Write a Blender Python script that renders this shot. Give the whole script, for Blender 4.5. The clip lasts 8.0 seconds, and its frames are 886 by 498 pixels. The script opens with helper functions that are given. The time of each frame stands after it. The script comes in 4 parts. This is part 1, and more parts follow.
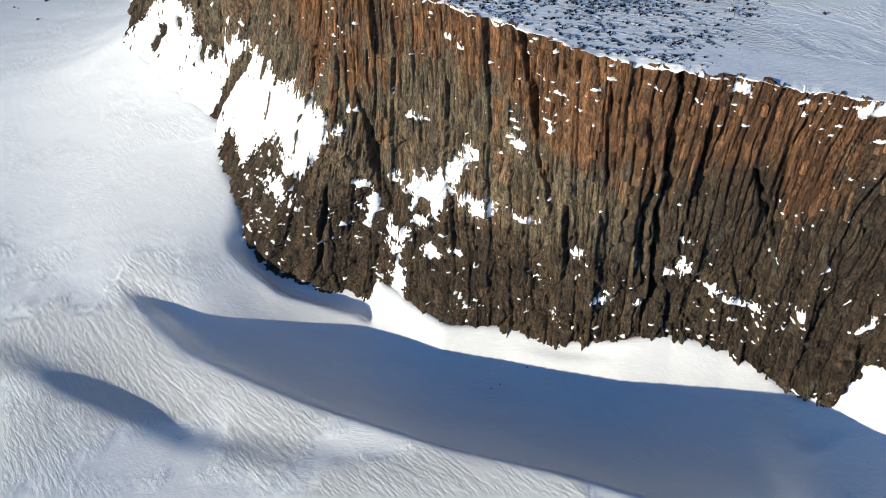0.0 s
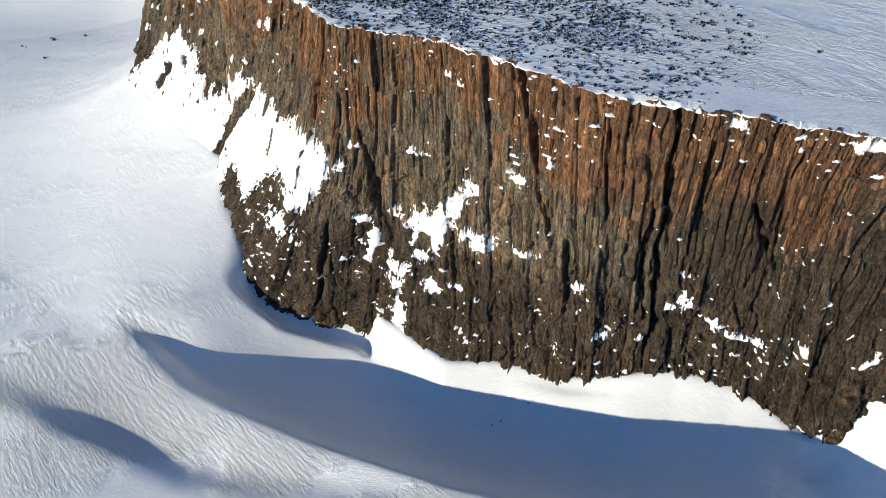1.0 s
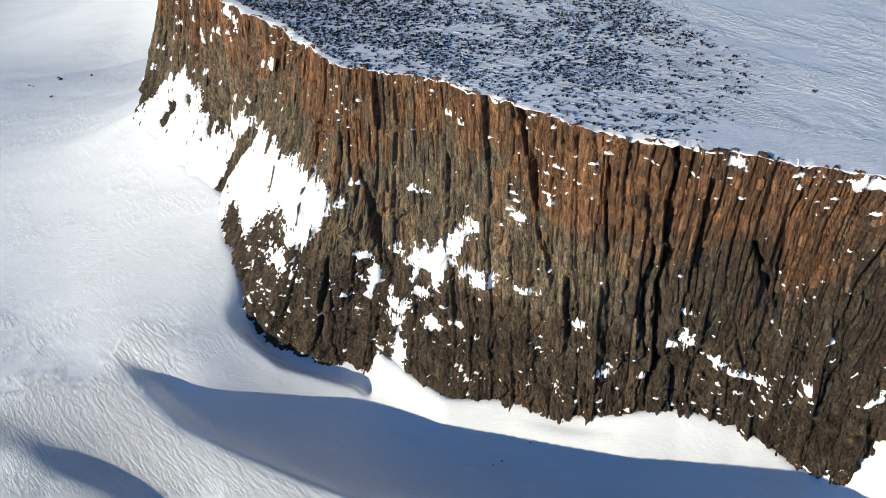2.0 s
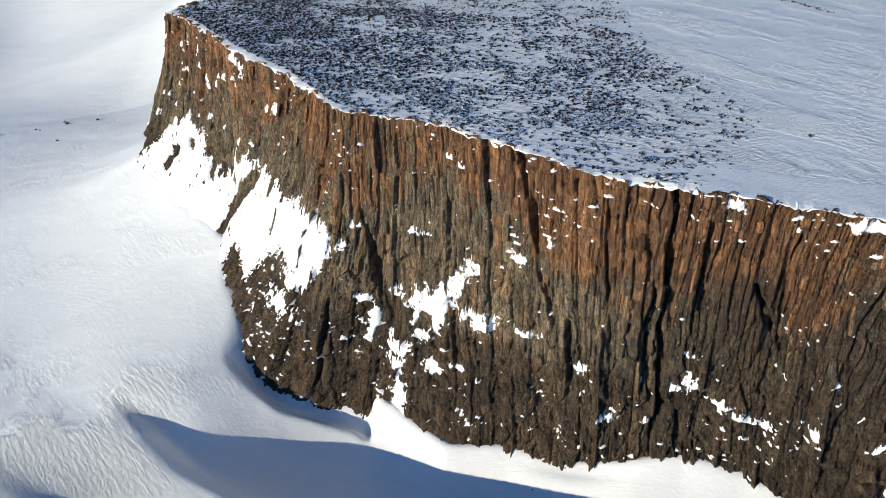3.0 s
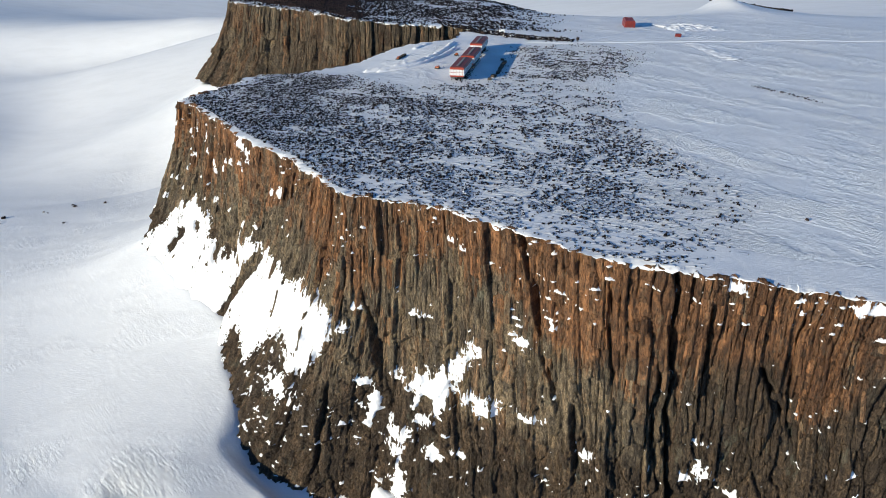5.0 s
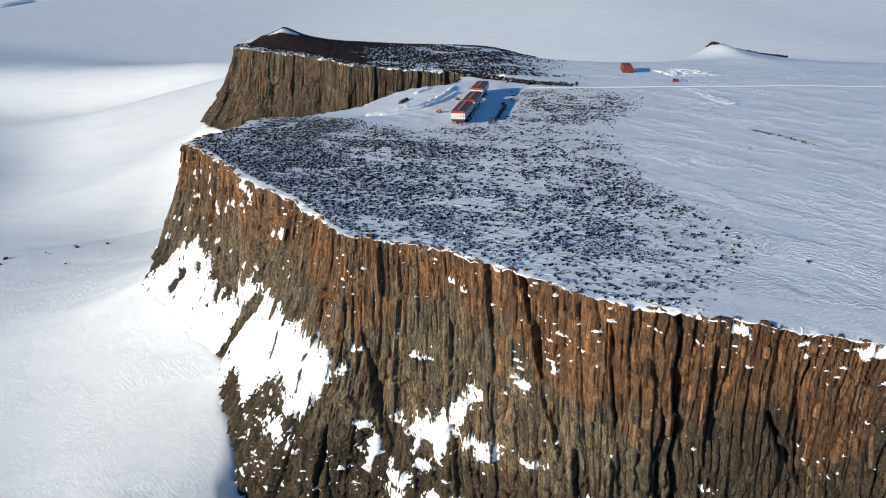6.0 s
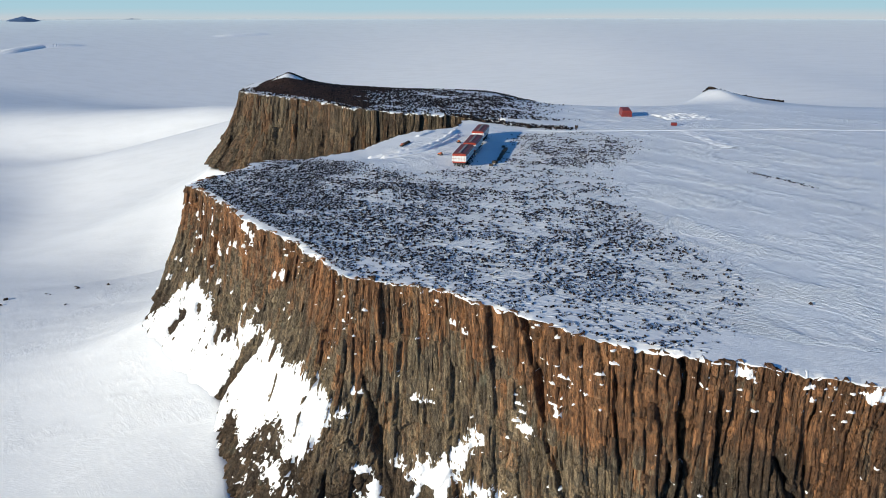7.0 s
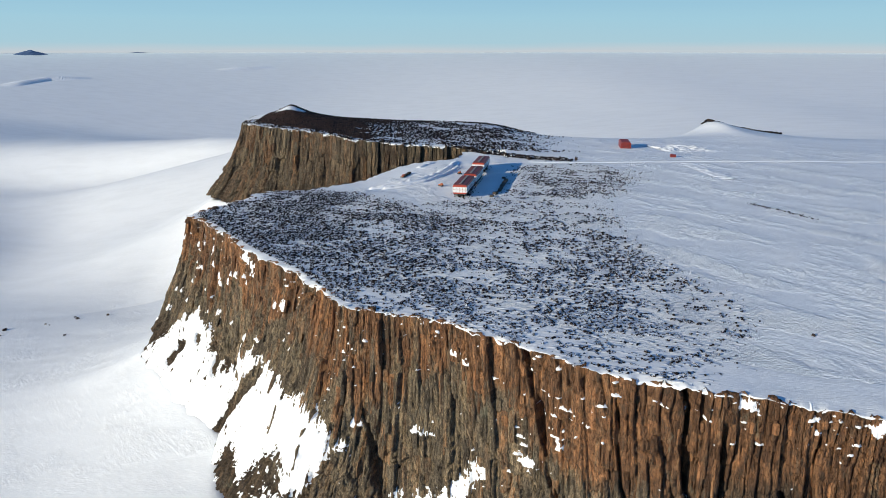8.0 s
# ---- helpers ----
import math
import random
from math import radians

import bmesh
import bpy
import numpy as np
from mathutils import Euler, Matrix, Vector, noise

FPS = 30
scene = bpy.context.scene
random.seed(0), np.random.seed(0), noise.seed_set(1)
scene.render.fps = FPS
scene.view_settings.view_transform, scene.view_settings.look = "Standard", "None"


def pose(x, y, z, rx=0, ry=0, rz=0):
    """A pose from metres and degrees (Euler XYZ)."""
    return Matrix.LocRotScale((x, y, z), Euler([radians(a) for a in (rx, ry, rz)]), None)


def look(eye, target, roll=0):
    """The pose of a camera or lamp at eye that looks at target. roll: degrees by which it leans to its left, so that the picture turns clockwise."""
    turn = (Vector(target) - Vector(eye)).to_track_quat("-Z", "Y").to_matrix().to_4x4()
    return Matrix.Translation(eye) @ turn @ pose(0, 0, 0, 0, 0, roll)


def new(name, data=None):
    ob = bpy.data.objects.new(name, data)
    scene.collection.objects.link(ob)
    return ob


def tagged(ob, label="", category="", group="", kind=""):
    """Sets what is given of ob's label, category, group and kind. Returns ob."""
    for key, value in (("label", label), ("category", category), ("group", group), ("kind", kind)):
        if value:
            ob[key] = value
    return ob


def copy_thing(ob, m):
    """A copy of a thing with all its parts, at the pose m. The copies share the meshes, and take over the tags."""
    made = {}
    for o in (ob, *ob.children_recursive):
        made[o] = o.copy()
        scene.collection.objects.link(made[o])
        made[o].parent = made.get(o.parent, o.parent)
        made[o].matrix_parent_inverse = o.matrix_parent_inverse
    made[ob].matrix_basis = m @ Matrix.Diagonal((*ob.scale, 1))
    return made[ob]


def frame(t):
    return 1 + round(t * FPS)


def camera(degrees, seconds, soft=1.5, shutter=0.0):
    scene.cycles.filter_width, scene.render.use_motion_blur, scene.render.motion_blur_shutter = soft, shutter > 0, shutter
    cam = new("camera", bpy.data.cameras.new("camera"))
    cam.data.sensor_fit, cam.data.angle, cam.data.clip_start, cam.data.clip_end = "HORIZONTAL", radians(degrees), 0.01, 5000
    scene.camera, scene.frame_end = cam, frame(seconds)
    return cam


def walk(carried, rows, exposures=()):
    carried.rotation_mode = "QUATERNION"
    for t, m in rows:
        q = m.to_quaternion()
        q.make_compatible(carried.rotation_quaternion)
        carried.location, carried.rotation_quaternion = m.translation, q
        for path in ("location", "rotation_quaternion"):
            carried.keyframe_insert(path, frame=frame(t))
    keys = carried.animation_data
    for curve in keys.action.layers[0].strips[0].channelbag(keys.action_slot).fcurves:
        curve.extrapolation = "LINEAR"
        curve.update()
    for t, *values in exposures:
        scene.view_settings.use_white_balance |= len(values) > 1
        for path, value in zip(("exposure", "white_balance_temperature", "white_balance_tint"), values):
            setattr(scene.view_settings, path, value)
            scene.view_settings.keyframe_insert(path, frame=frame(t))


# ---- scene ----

# A nunatak with a columnar rock cliff, seen from a hovering aircraft that tilts its camera up.
# The plateau by the station is z = 0.
EYE = 131.0
cam = camera(67.56, 8.0, soft=0.9)
ROWS = [
    # seconds, pitch, yaw, roll
    (0.0, -43.97, -0.47, 0.22),
    (0.5, -42.45, -0.46, 0.25),
    (1.0, -40.96, -0.44, 0.26),
    (1.5, -39.47, -0.43, 0.25),
    (3.0, -34.12, -0.36, 0.22),
    (3.5, -32.33, -0.33, 0.19),
    (4.0, -30.58, -0.31, 0.19),
    (4.5, -28.80, -0.29, 0.17),
    (6.0, -23.44, -0.16, 0.10),
    (6.5, -21.65, -0.12, 0.07),
    (7.0, -19.85, -0.06, 0.04),
    (7.5, -18.25, -0.03, 0.02),
    (8.0, -17.20, 0.00, 0.00),
]
walk(cam, [(t, pose(0, 0, EYE, 0, 0, yaw) @ pose(0, 0, 0, pitch) @ pose(0, 0, 0, 0, roll) @ pose(0, 0, 0, 90)) for t, pitch, yaw, roll in ROWS],
     exposures=[(0.0, 0.02), (8.0, 0.0)])

# ---- light ----
SUN_FROM = Vector((-0.87, -0.50, 0.0)).normalized()
SUN_EL = radians(14.3)
sun_data = bpy.data.lights.new("sun", "SUN")
sun_data.energy, sun_data.angle, sun_data.color = 5.0, radians(0.5), (1.0, 0.92, 0.715)
sun = new("sun", sun_data)
sun.matrix_world = look(SUN_FROM * 900 + Vector((0, 0, 900 * math.tan(SUN_EL))), (0, 0, 0))
world = bpy.data.worlds.new("sky")
scene.world = world
world.use_nodes = True
wn = world.node_tree
sky = wn.nodes.new("ShaderNodeTexSky")
sky.sky_type, sky.sun_disc, sky.sun_elevation = "NISHITA", False, SUN_EL
sky.sun_rotation = math.atan2(SUN_FROM.x, SUN_FROM.y) % (2 * math.pi)
sky.altitude, sky.air_density, sky.dust_density, sky.ozone_density = 2500, 0.8, 0.0, 3.0
tint = wn.nodes.new("ShaderNodeMix")
tint.data_type, tint.blend_type = "RGBA", "MULTIPLY"
tint.inputs[0].default_value = 1.0
tint.inputs[7].default_value = (0.54, 0.99, 1.18, 1)
wn.links.new(sky.outputs[0], tint.inputs[6])
wn.links.new(tint.outputs[2], wn.nodes["Background"].inputs[0])
wn.nodes["Background"].inputs[1].default_value = 0.135

# ---- materials ----


class Nodes:
    """A small builder for node materials."""

    def __init__(self, name, rough=0.8, spec=0.3):
        self.mat = bpy.data.materials.new(name)
        self.mat.use_nodes = True
        self.tree = self.mat.node_tree
        self.bsdf = self.tree.nodes["Principled BSDF"]
        self.bsdf.inputs["Roughness"].default_value = rough
        self.bsdf.inputs["Specular IOR Level"].default_value = spec

    def add(self, kind, **sets):
        node = self.tree.nodes.new(kind)
        for key, value in sets.items():
            setattr(node, key, value)
        return node

    def link(self, a, b):
        self.tree.links.new(a, b)

    def coords(self, scale=(1, 1, 1), turn=0.0, kind="Object"):
        tc = self.add("ShaderNodeTexCoord")
        vec = tc.outputs[kind]
        for key, value in (("Rotation", (0, 0, turn)), ("Scale", scale)):
            if key == "Scale" or turn:
                mp = self.add("ShaderNodeMapping")
                mp.inputs[key].default_value = value
                self.link(vec, mp.inputs[0])
                vec = mp.outputs[0]
        return vec

    def noise(self, vec, scale, detail=4.0, rough=0.55, out=0):
        n = self.add("ShaderNodeTexNoise")
        n.inputs["Scale"].default_value, n.inputs["Detail"].default_value, n.inputs["Roughness"].default_value = scale, detail, rough
        self.link(vec, n.inputs["Vector"])
        return n.outputs[out]

    def ramp(self, fac, stops, mode="LINEAR"):
        r = self.add("ShaderNodeValToRGB")
        r.color_ramp.interpolation = mode
        while len(r.color_ramp.elements) < len(stops):
            r.color_ramp.elements.new(0.5)
        for e, (p, c) in zip(r.color_ramp.elements, stops):
            e.position, e.color = p, (*c, 1) if len(c) == 3 else c
        self.link(fac, r.inputs[0])
        return r.outputs[0]

    def value_ramp(self, fac, lo, hi, a=0.0, b=1.0):
        m = self.add("ShaderNodeMapRange", interpolation_type="SMOOTHSTEP")
        for k, v in zip(("From Min", "From Max", "To Min", "To Max"), (lo, hi, a, b)):
            m.inputs[k].default_value = v
        self.link(fac, m.inputs[0])
        return m.outputs[0]

    def mix(self, fac, a, b, mode="MIX"):
        m = self.add("ShaderNodeMix", data_type="RGBA", blend_type=mode)
        for sock, v in ((m.inputs[0], fac), (m.inputs[6], a), (m.inputs[7], b)):
            if isinstance(v, (int, float)):
                sock.default_value = v
            elif isinstance(v, tuple):
                sock.default_value = (*v, 1)
            else:
                self.link(v, sock)
        return m.outputs[2]

    def math(self, op, a, b=0.0):
        m = self.add("ShaderNodeMath", operation=op)
        for sock, v in ((m.inputs[0], a), (m.inputs[1], b)):
            if isinstance(v, (int, float)):
                sock.default_value = v
            else:
                self.link(v, sock)
        return m.outputs[0]

    def axis(self, vec, name):
        s = self.add("ShaderNodeSeparateXYZ")
        self.link(vec, s.inputs[0])
        return s.outputs[name]

    def color(self, c):
        if isinstance(c, tuple):
            self.bsdf.inputs["Base Color"].default_value = (*c, 1)
        else:
            self.link(c, self.bsdf.inputs["Base Color"])

    def bump(self, height, distance, strength=1.0, normal=None):
        b = self.add("ShaderNodeBump")
        b.inputs["Strength"].default_value, b.inputs["Distance"].default_value = strength, distance
        self.link(height, b.inputs["Height"])
        if normal is not None:
            self.link(normal, b.inputs["Normal"])
        self.link(b.outputs[0], self.bsdf.inputs["Normal"])
        return b.outputs[0]


WIND = radians(-14)
GUST = radians(-50)


def snow_material(name, relief=1.0, tint=(0.87, 0.88, 0.895), ground_like=False):
    """Wind-packed snow: long streaks and, in patches, rough sastrugi."""
    m = Nodes(name, rough=0.65, spec=0.25)
    soft = m.noise(m.coords((0.012, 0.04, 0.04), -WIND), 1.0, 4)
    near_way = m.noise(m.coords((0.13, 0.95, 0.4), -WIND), 1.0, 6, 0.68)
    cross_way = m.noise(m.coords((0.13, 0.85, 0.4), -GUST), 1.0, 6, 0.68)
    which = m.value_ramp(m.noise(m.coords((0.008, 0.008, 0.008)), 1.0, 3), 0.42, 0.6)
    streak = m.mix(which, near_way, cross_way)
    gusts = m.value_ramp(m.noise(m.coords((0.014, 0.03, 0.03), -GUST), 1.0, 4, 0.6), 0.44, 0.62, 0.15, 1.3)
    waves = m.noise(m.coords((0.11, 0.40, 0.3), radians(46)), 1.0, 7, 0.74)
    crust = m.noise(m.coords((0.4, 1.5, 1.5), -WIND), 1.0, 4, 0.6)
    dull = m.mix(m.value_ramp(soft, 0.35, 0.7), tint, tuple(c * 0.94 for c in tint))
    m.color(m.mix(m.value_ramp(streak, 0.50, 0.66, 0.0, 0.7), dull, (0.93, 0.93, 0.935)))
    if ground_like:
        amounts = []
        for name in ("carved", "streaky"):
            amounts.append(m.add("ShaderNodeAttribute", attribute_name=name).outputs["Fac"])
        n = m.bump(m.math("MULTIPLY", m.math("MULTIPLY", streak, gusts), amounts[1]), 1.7 * relief, 0.95)
        tails = m.noise(m.coords((0.13, 1.2, 0.5), -WIND), 1.0, 4, 0.6)
        n = m.bump(m.math("MULTIPLY", tails, m.add("ShaderNodeAttribute", attribute_name="stony").outputs["Fac"]), 1.5 * relief, 0.9, n)
        n = m.bump(m.math("MULTIPLY", waves, amounts[0]), 3.0 * relief, 1.0, n)
    else:
        n = m.bump(streak, 1.0 * relief, 0.5)
    m.bump(crust, 0.22 * relief, 0.5, n)
    return m.mat


def rock_material(name):
    """Columnar rock: rust-brown and grey columns side by side, dark broken rock towards the foot."""
    m = Nodes(name, rough=0.85, spec=0.2)
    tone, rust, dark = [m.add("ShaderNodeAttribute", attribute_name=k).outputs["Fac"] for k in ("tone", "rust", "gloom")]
    fine = m.noise(m.coords((1.5, 1.5, 0.6)), 1.0, 6, 0.8)
    streak = m.noise(m.coords((0.6, 0.6, 0.05)), 1.0, 5, 0.7)
    grey = m.ramp(fine, [(0.33, (0.055, 0.047, 0.035)), (0.5, (0.17, 0.14, 0.10)), (0.66, (0.33, 0.275, 0.20))])
    rusty = m.ramp(streak, [(0.3, (0.085, 0.044, 0.026)), (0.45, (0.195, 0.092, 0.046)), (0.6, (0.29, 0.148, 0.074)), (0.75, (0.29, 0.21, 0.135))])
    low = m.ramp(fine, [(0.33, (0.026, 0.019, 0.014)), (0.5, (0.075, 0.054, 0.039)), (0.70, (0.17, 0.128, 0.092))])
    col = m.mix(m.value_ramp(m.math("ADD", rust, m.math("MULTIPLY", m.math("SUBTRACT", streak, 0.5), 0.9)), 0.25, 0.75, 0.05, 0.9), grey, rusty)
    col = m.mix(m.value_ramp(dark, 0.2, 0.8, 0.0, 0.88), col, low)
    col = m.mix(1.0, col, m.ramp(tone, [(0.15, (0.50, 0.49, 0.50)), (0.4, (0.86, 0.84, 0.82)), (0.62, (1.2, 1.13, 1.02)), (0.85, (1.75, 1.58, 1.36))]), "MULTIPLY")
    lichen = m.value_ramp(m.noise(m.coords((0.13, 0.13, 0.06)), 1.0, 5, 0.7), 0.57, 0.70, 0.0, 0.5)
    col = m.mix(lichen, col, (0.165, 0.17, 0.125))
    crust = m.value_ramp(m.noise(m.coords((0.4, 0.4, 0.16)), 1.0, 4, 0.75), 0.36, 0.52, 0.6, 0.0)
    col = m.mix(crust, col, (0.05, 0.039, 0.030))
    m.color(col)
    jv = m.add("ShaderNodeTexVoronoi", feature="DISTANCE_TO_EDGE")
    jv.inputs["Scale"].default_value = 1.0
    wobble = m.add("ShaderNodeVectorMath", operation="ADD")
    m.link(m.coords((1.0, 1.0, 0.3)), wobble.inputs[0])
    m.link(m.noise(m.coords((1.6, 1.6, 0.5)), 1.0, 3, 0.6, 1), wobble.inputs[1])
    m.link(wobble.outputs[0], jv.inputs["Vector"])
    n = m.bump(m.value_ramp(jv.outputs["Distance"], 0.0, 0.09), 0.75, 1.0)
    m.bump(m.noise(m.coords((2.2, 2.2, 0.9)), 1.0, 5, 0.75), 0.75, 1.0, n)
    return m.mat


def boulder_material(name, dusted=True):
    m = Nodes(name, rough=0.9, spec=0.15)
    geo = m.add("ShaderNodeNewGeometry")
    c = m.ramp(geo.outputs["Random Per Island"], [(0.0, (0.009, 0.007, 0.007)), (0.6, (0.018, 0.013, 0.012)), (1.0, (0.06, 0.04, 0.032))])
    f = m.noise(m.coords((2, 2, 2)), 1.0, 4)
    c = m.mix(m.value_ramp(f, 0.3, 0.8, 0.0, 0.35), c, (0.04, 0.032, 0.028))
    up = m.math("ADD", m.axis(geo.outputs["Normal"], "Z"), m.math("MULTIPLY", m.math("SUBTRACT", m.noise(m.coords((0.35, 0.35, 0.35)), 1.0, 3), 0.5), 2.2))
    m.color(m.mix(m.value_ramp(up, 0.97, 1.05), c, (0.84, 0.86, 0.89)) if dusted else c)
    return m.mat


def paint(name, color, rough=0.5, metal=0.0, wear=0.12):
    m = Nodes(name, rough=rough, spec=0.4)
    m.bsdf.inputs["Metallic"].default_value = metal
    f = m.noise(m.coords((0.9, 0.9, 0.35)), 1.0, 5, 0.65)
    m.color(m.mix(m.value_ramp(f, 0.4, 0.8, 0.0, 1.0), color, tuple(c * (1 - wear * 2) + 0.02 for c in color)))
    return m.mat


SNOW = snow_material("wind_packed_snow", ground_like=True)
SNOW_EDGE = snow_material("edge_snow", 0.6)
SNOW_SMOOTH = snow_material("drift_snow", 0.35, (0.88, 0.89, 0.91))
ROCK = rock_material("columnar_rock")
BOULDER = boulder_material("boulder_rock")
RUBBLE = boulder_material("far_rubble", dusted=False)

# ---- numbers for shaping ----
# -- shaping begins --


def hashed(a, b=0.0, seed=0):
    """A repeatable random number from 0 to 1 for whole numbers a, b."""
    v = np.sin(np.asarray(a) * 127.1 + np.asarray(b) * 311.7 + seed * 74.7) * 43758.5453
    return v - np.floor(v)


def vnoise(x, y, seed=0):
    """Smooth value noise from 0 to 1."""
    x, y = np.broadcast_arrays(np.asarray(x, float), np.asarray(y, float))
    i, j = np.floor(x), np.floor(y)
    u, v = x - i, y - j
    u, v = u * u * (3 - 2 * u), v * v * (3 - 2 * v)
    a, b = hashed(i, j, seed), hashed(i + 1, j, seed)
    c, d = hashed(i, j + 1, seed), hashed(i + 1, j + 1, seed)
    return a + (b - a) * u + (c - a) * v + (a - b - c + d) * u * v


def fbm(x, y, seed=0, octaves=4):
    total, amp, norm = 0.0, 1.0, 0.0
    for o in range(octaves):
        total = total + amp * vnoise(np.asarray(x) * 2 ** o + 17.3 * o, np.asarray(y) * 2 ** o - 9.1 * o, seed + o)
        norm += amp
        amp *= 0.5
    return total / norm


def smooth(lo, hi, v):
    t = np.clip((v - lo) / (hi - lo), 0, 1)
    return t * t * (3 - 2 * t)


def near_line(x, y, line):
    """Distance from points to a plan line, the line's third value there, and the side (+ to its left)."""
    best = np.full(x.shape, 1e12)
    third, side = np.zeros(x.shape), np.ones(x.shape)
    for p, q in zip(line[:-1], line[1:]):
        ex, ey = q[0] - p[0], q[1] - p[1]
        t = np.clip(((x - p[0]) * ex + (y - p[1]) * ey) / (ex * ex + ey * ey), 0, 1)
        d = (x - p[0] - t * ex) ** 2 + (y - p[1] - t * ey) ** 2
        closer = d < best
        best = np.where(closer, d, best)
        third = np.where(closer, p[2] + (q[2] - p[2]) * t, third)
        side = np.where(closer, np.sign(ex * (y - p[1]) - ey * (x - p[0]) + 1e-9), side)
    return np.sqrt(best), third, side


def inside(x, y, poly):
    odd = np.zeros(x.shape, bool)
    for p, q in zip(poly, poly[1:] + poly[:1]):
        cross = (p[1] > y) != (q[1] > y)
        odd ^= cross & (x < (q[0] - p[0]) * (y - p[1]) / (q[1] - p[1] + 1e-12) + p[0])
    return odd


# the near cliff from its far corner to the near end: rim and foot, x y z
RIM = [(-168, 585, 0), (-190, 556, 0), (-206, 517, 0), (-176, 482, 0), (-134, 424, 0), (-94, 380, 0), (-64, 342, 0), (-50, 322, 0), (-24, 312, 0),
       (4, 300, 0), (36, 273, 0), (63, 251, 0), (98, 238, 0), (119, 232, 0), (137, 224, 0), (161, 214, 0), (170, 209.5, 0), (180, 204.5, 0), (205, 192, 0), (240, 174, 0)]
FOOT = [(-215, 612, -115), (-245, 560, -115), (-253, 508, -116), (-199, 440, -122), (-157, 404, -130), (-147, 361, -140), (-121, 315, -151), (-86, 289, -158),
        (-40, 278, -160), (4, 239, -160), (37, 235, -155), (67, 223, -150), (96, 215, -143), (120, 215, -138), (150, 205, -140), (184, 181, -150),
        (189, 183, -131), (195, 184, -114), (219, 173, -110), (252, 154, -108)]
# the back of the near plateau, towards the gully
BACK_RIM = [(30, 830, -4), (12, 790, -2), (-48, 765, -1), (-86, 690, 0), (-126, 652, 0), (-160, 618, 0), (-175, 585, 0)]
BACK_FOOT = [(-5, 835, -60), (-30, 812, -80), (-75, 790, -100), (-120, 720, -110), (-165, 690, -115), (-205, 650, -115), (-225, 610, -115)]
# the far buttress
FAR_RIM = [(-190, 1250, 22), (-255, 1120, 20), (-290, 1060, 24), (-294, 972, 20), (-240, 940, 19), (-173, 914, 15), (-120, 866, 12), (-46, 850, 9), (12, 846, 4), (60, 835, 0)]
FAR_FOOT = [(-250, 1270, -75), (-315, 1140, -75), (-345, 1060, -75), (-345, 965, -75), (-260, 900, -85), (-190, 872, -95), (-130, 830, -95), (-50, 818, -90), (5, 832, -60), (50, 825, -30)]
# the snow ridge in front of the wind scoop
RIDGE = [(-700, 560, -176), (-450, 440, -174), (-330, 350, -174), (-240, 288, -164), (-169.5, 247, -158), (-136.4, 218.3, -155), (-110, 203, -150), (-59, 177, -143),
         (5, 146, -128), (50, 130, -120), (83, 117, -117), (213, 79, -117), (408, 22, -117)]
SCOOP = 42
# a second, lower crest that runs outside the ridge
BAND = [(-420, 320, 0), (-233, 219, 0), (-194, 198, 0), (-161, 184, 0), (-119, 162, 0), (-72, 150, 0), (-41, 142, 0), (60, 118, 0)]
S0, S1 = -160, 0
REACH, MOAT = 118, 11
PLATEAU = ([(900, -170), (330, 128), *[p[:2] for p in RIM[::-1]], *[p[:2] for p in BACK_RIM[::-1][1:]], *[p[:2] for p in FAR_RIM[::-1]],
            (-100, 1400), (300, 1500), (4900, 1500), (4900, -170)])


def soft_third(x, y, line, step=6.0, power=2.5):
    """The third value of a plan line, blended smoothly over the plane round it."""
    pts = []
    for p, q in zip(line[:-1], line[1:]):
        n = max(1, int(math.hypot(q[0] - p[0], q[1] - p[1]) / step))
        pts += [[p[k] + (q[k] - p[k]) * i / n for k in range(3)] for i in range(n)]
    total, weight = np.zeros(x.shape), np.zeros(x.shape)
    for px, py, pz in pts:
        w = ((x - px) ** 2 + (y - py) ** 2 + 200.0) ** -power
        total += w * pz
        weight += w
    return total / weight


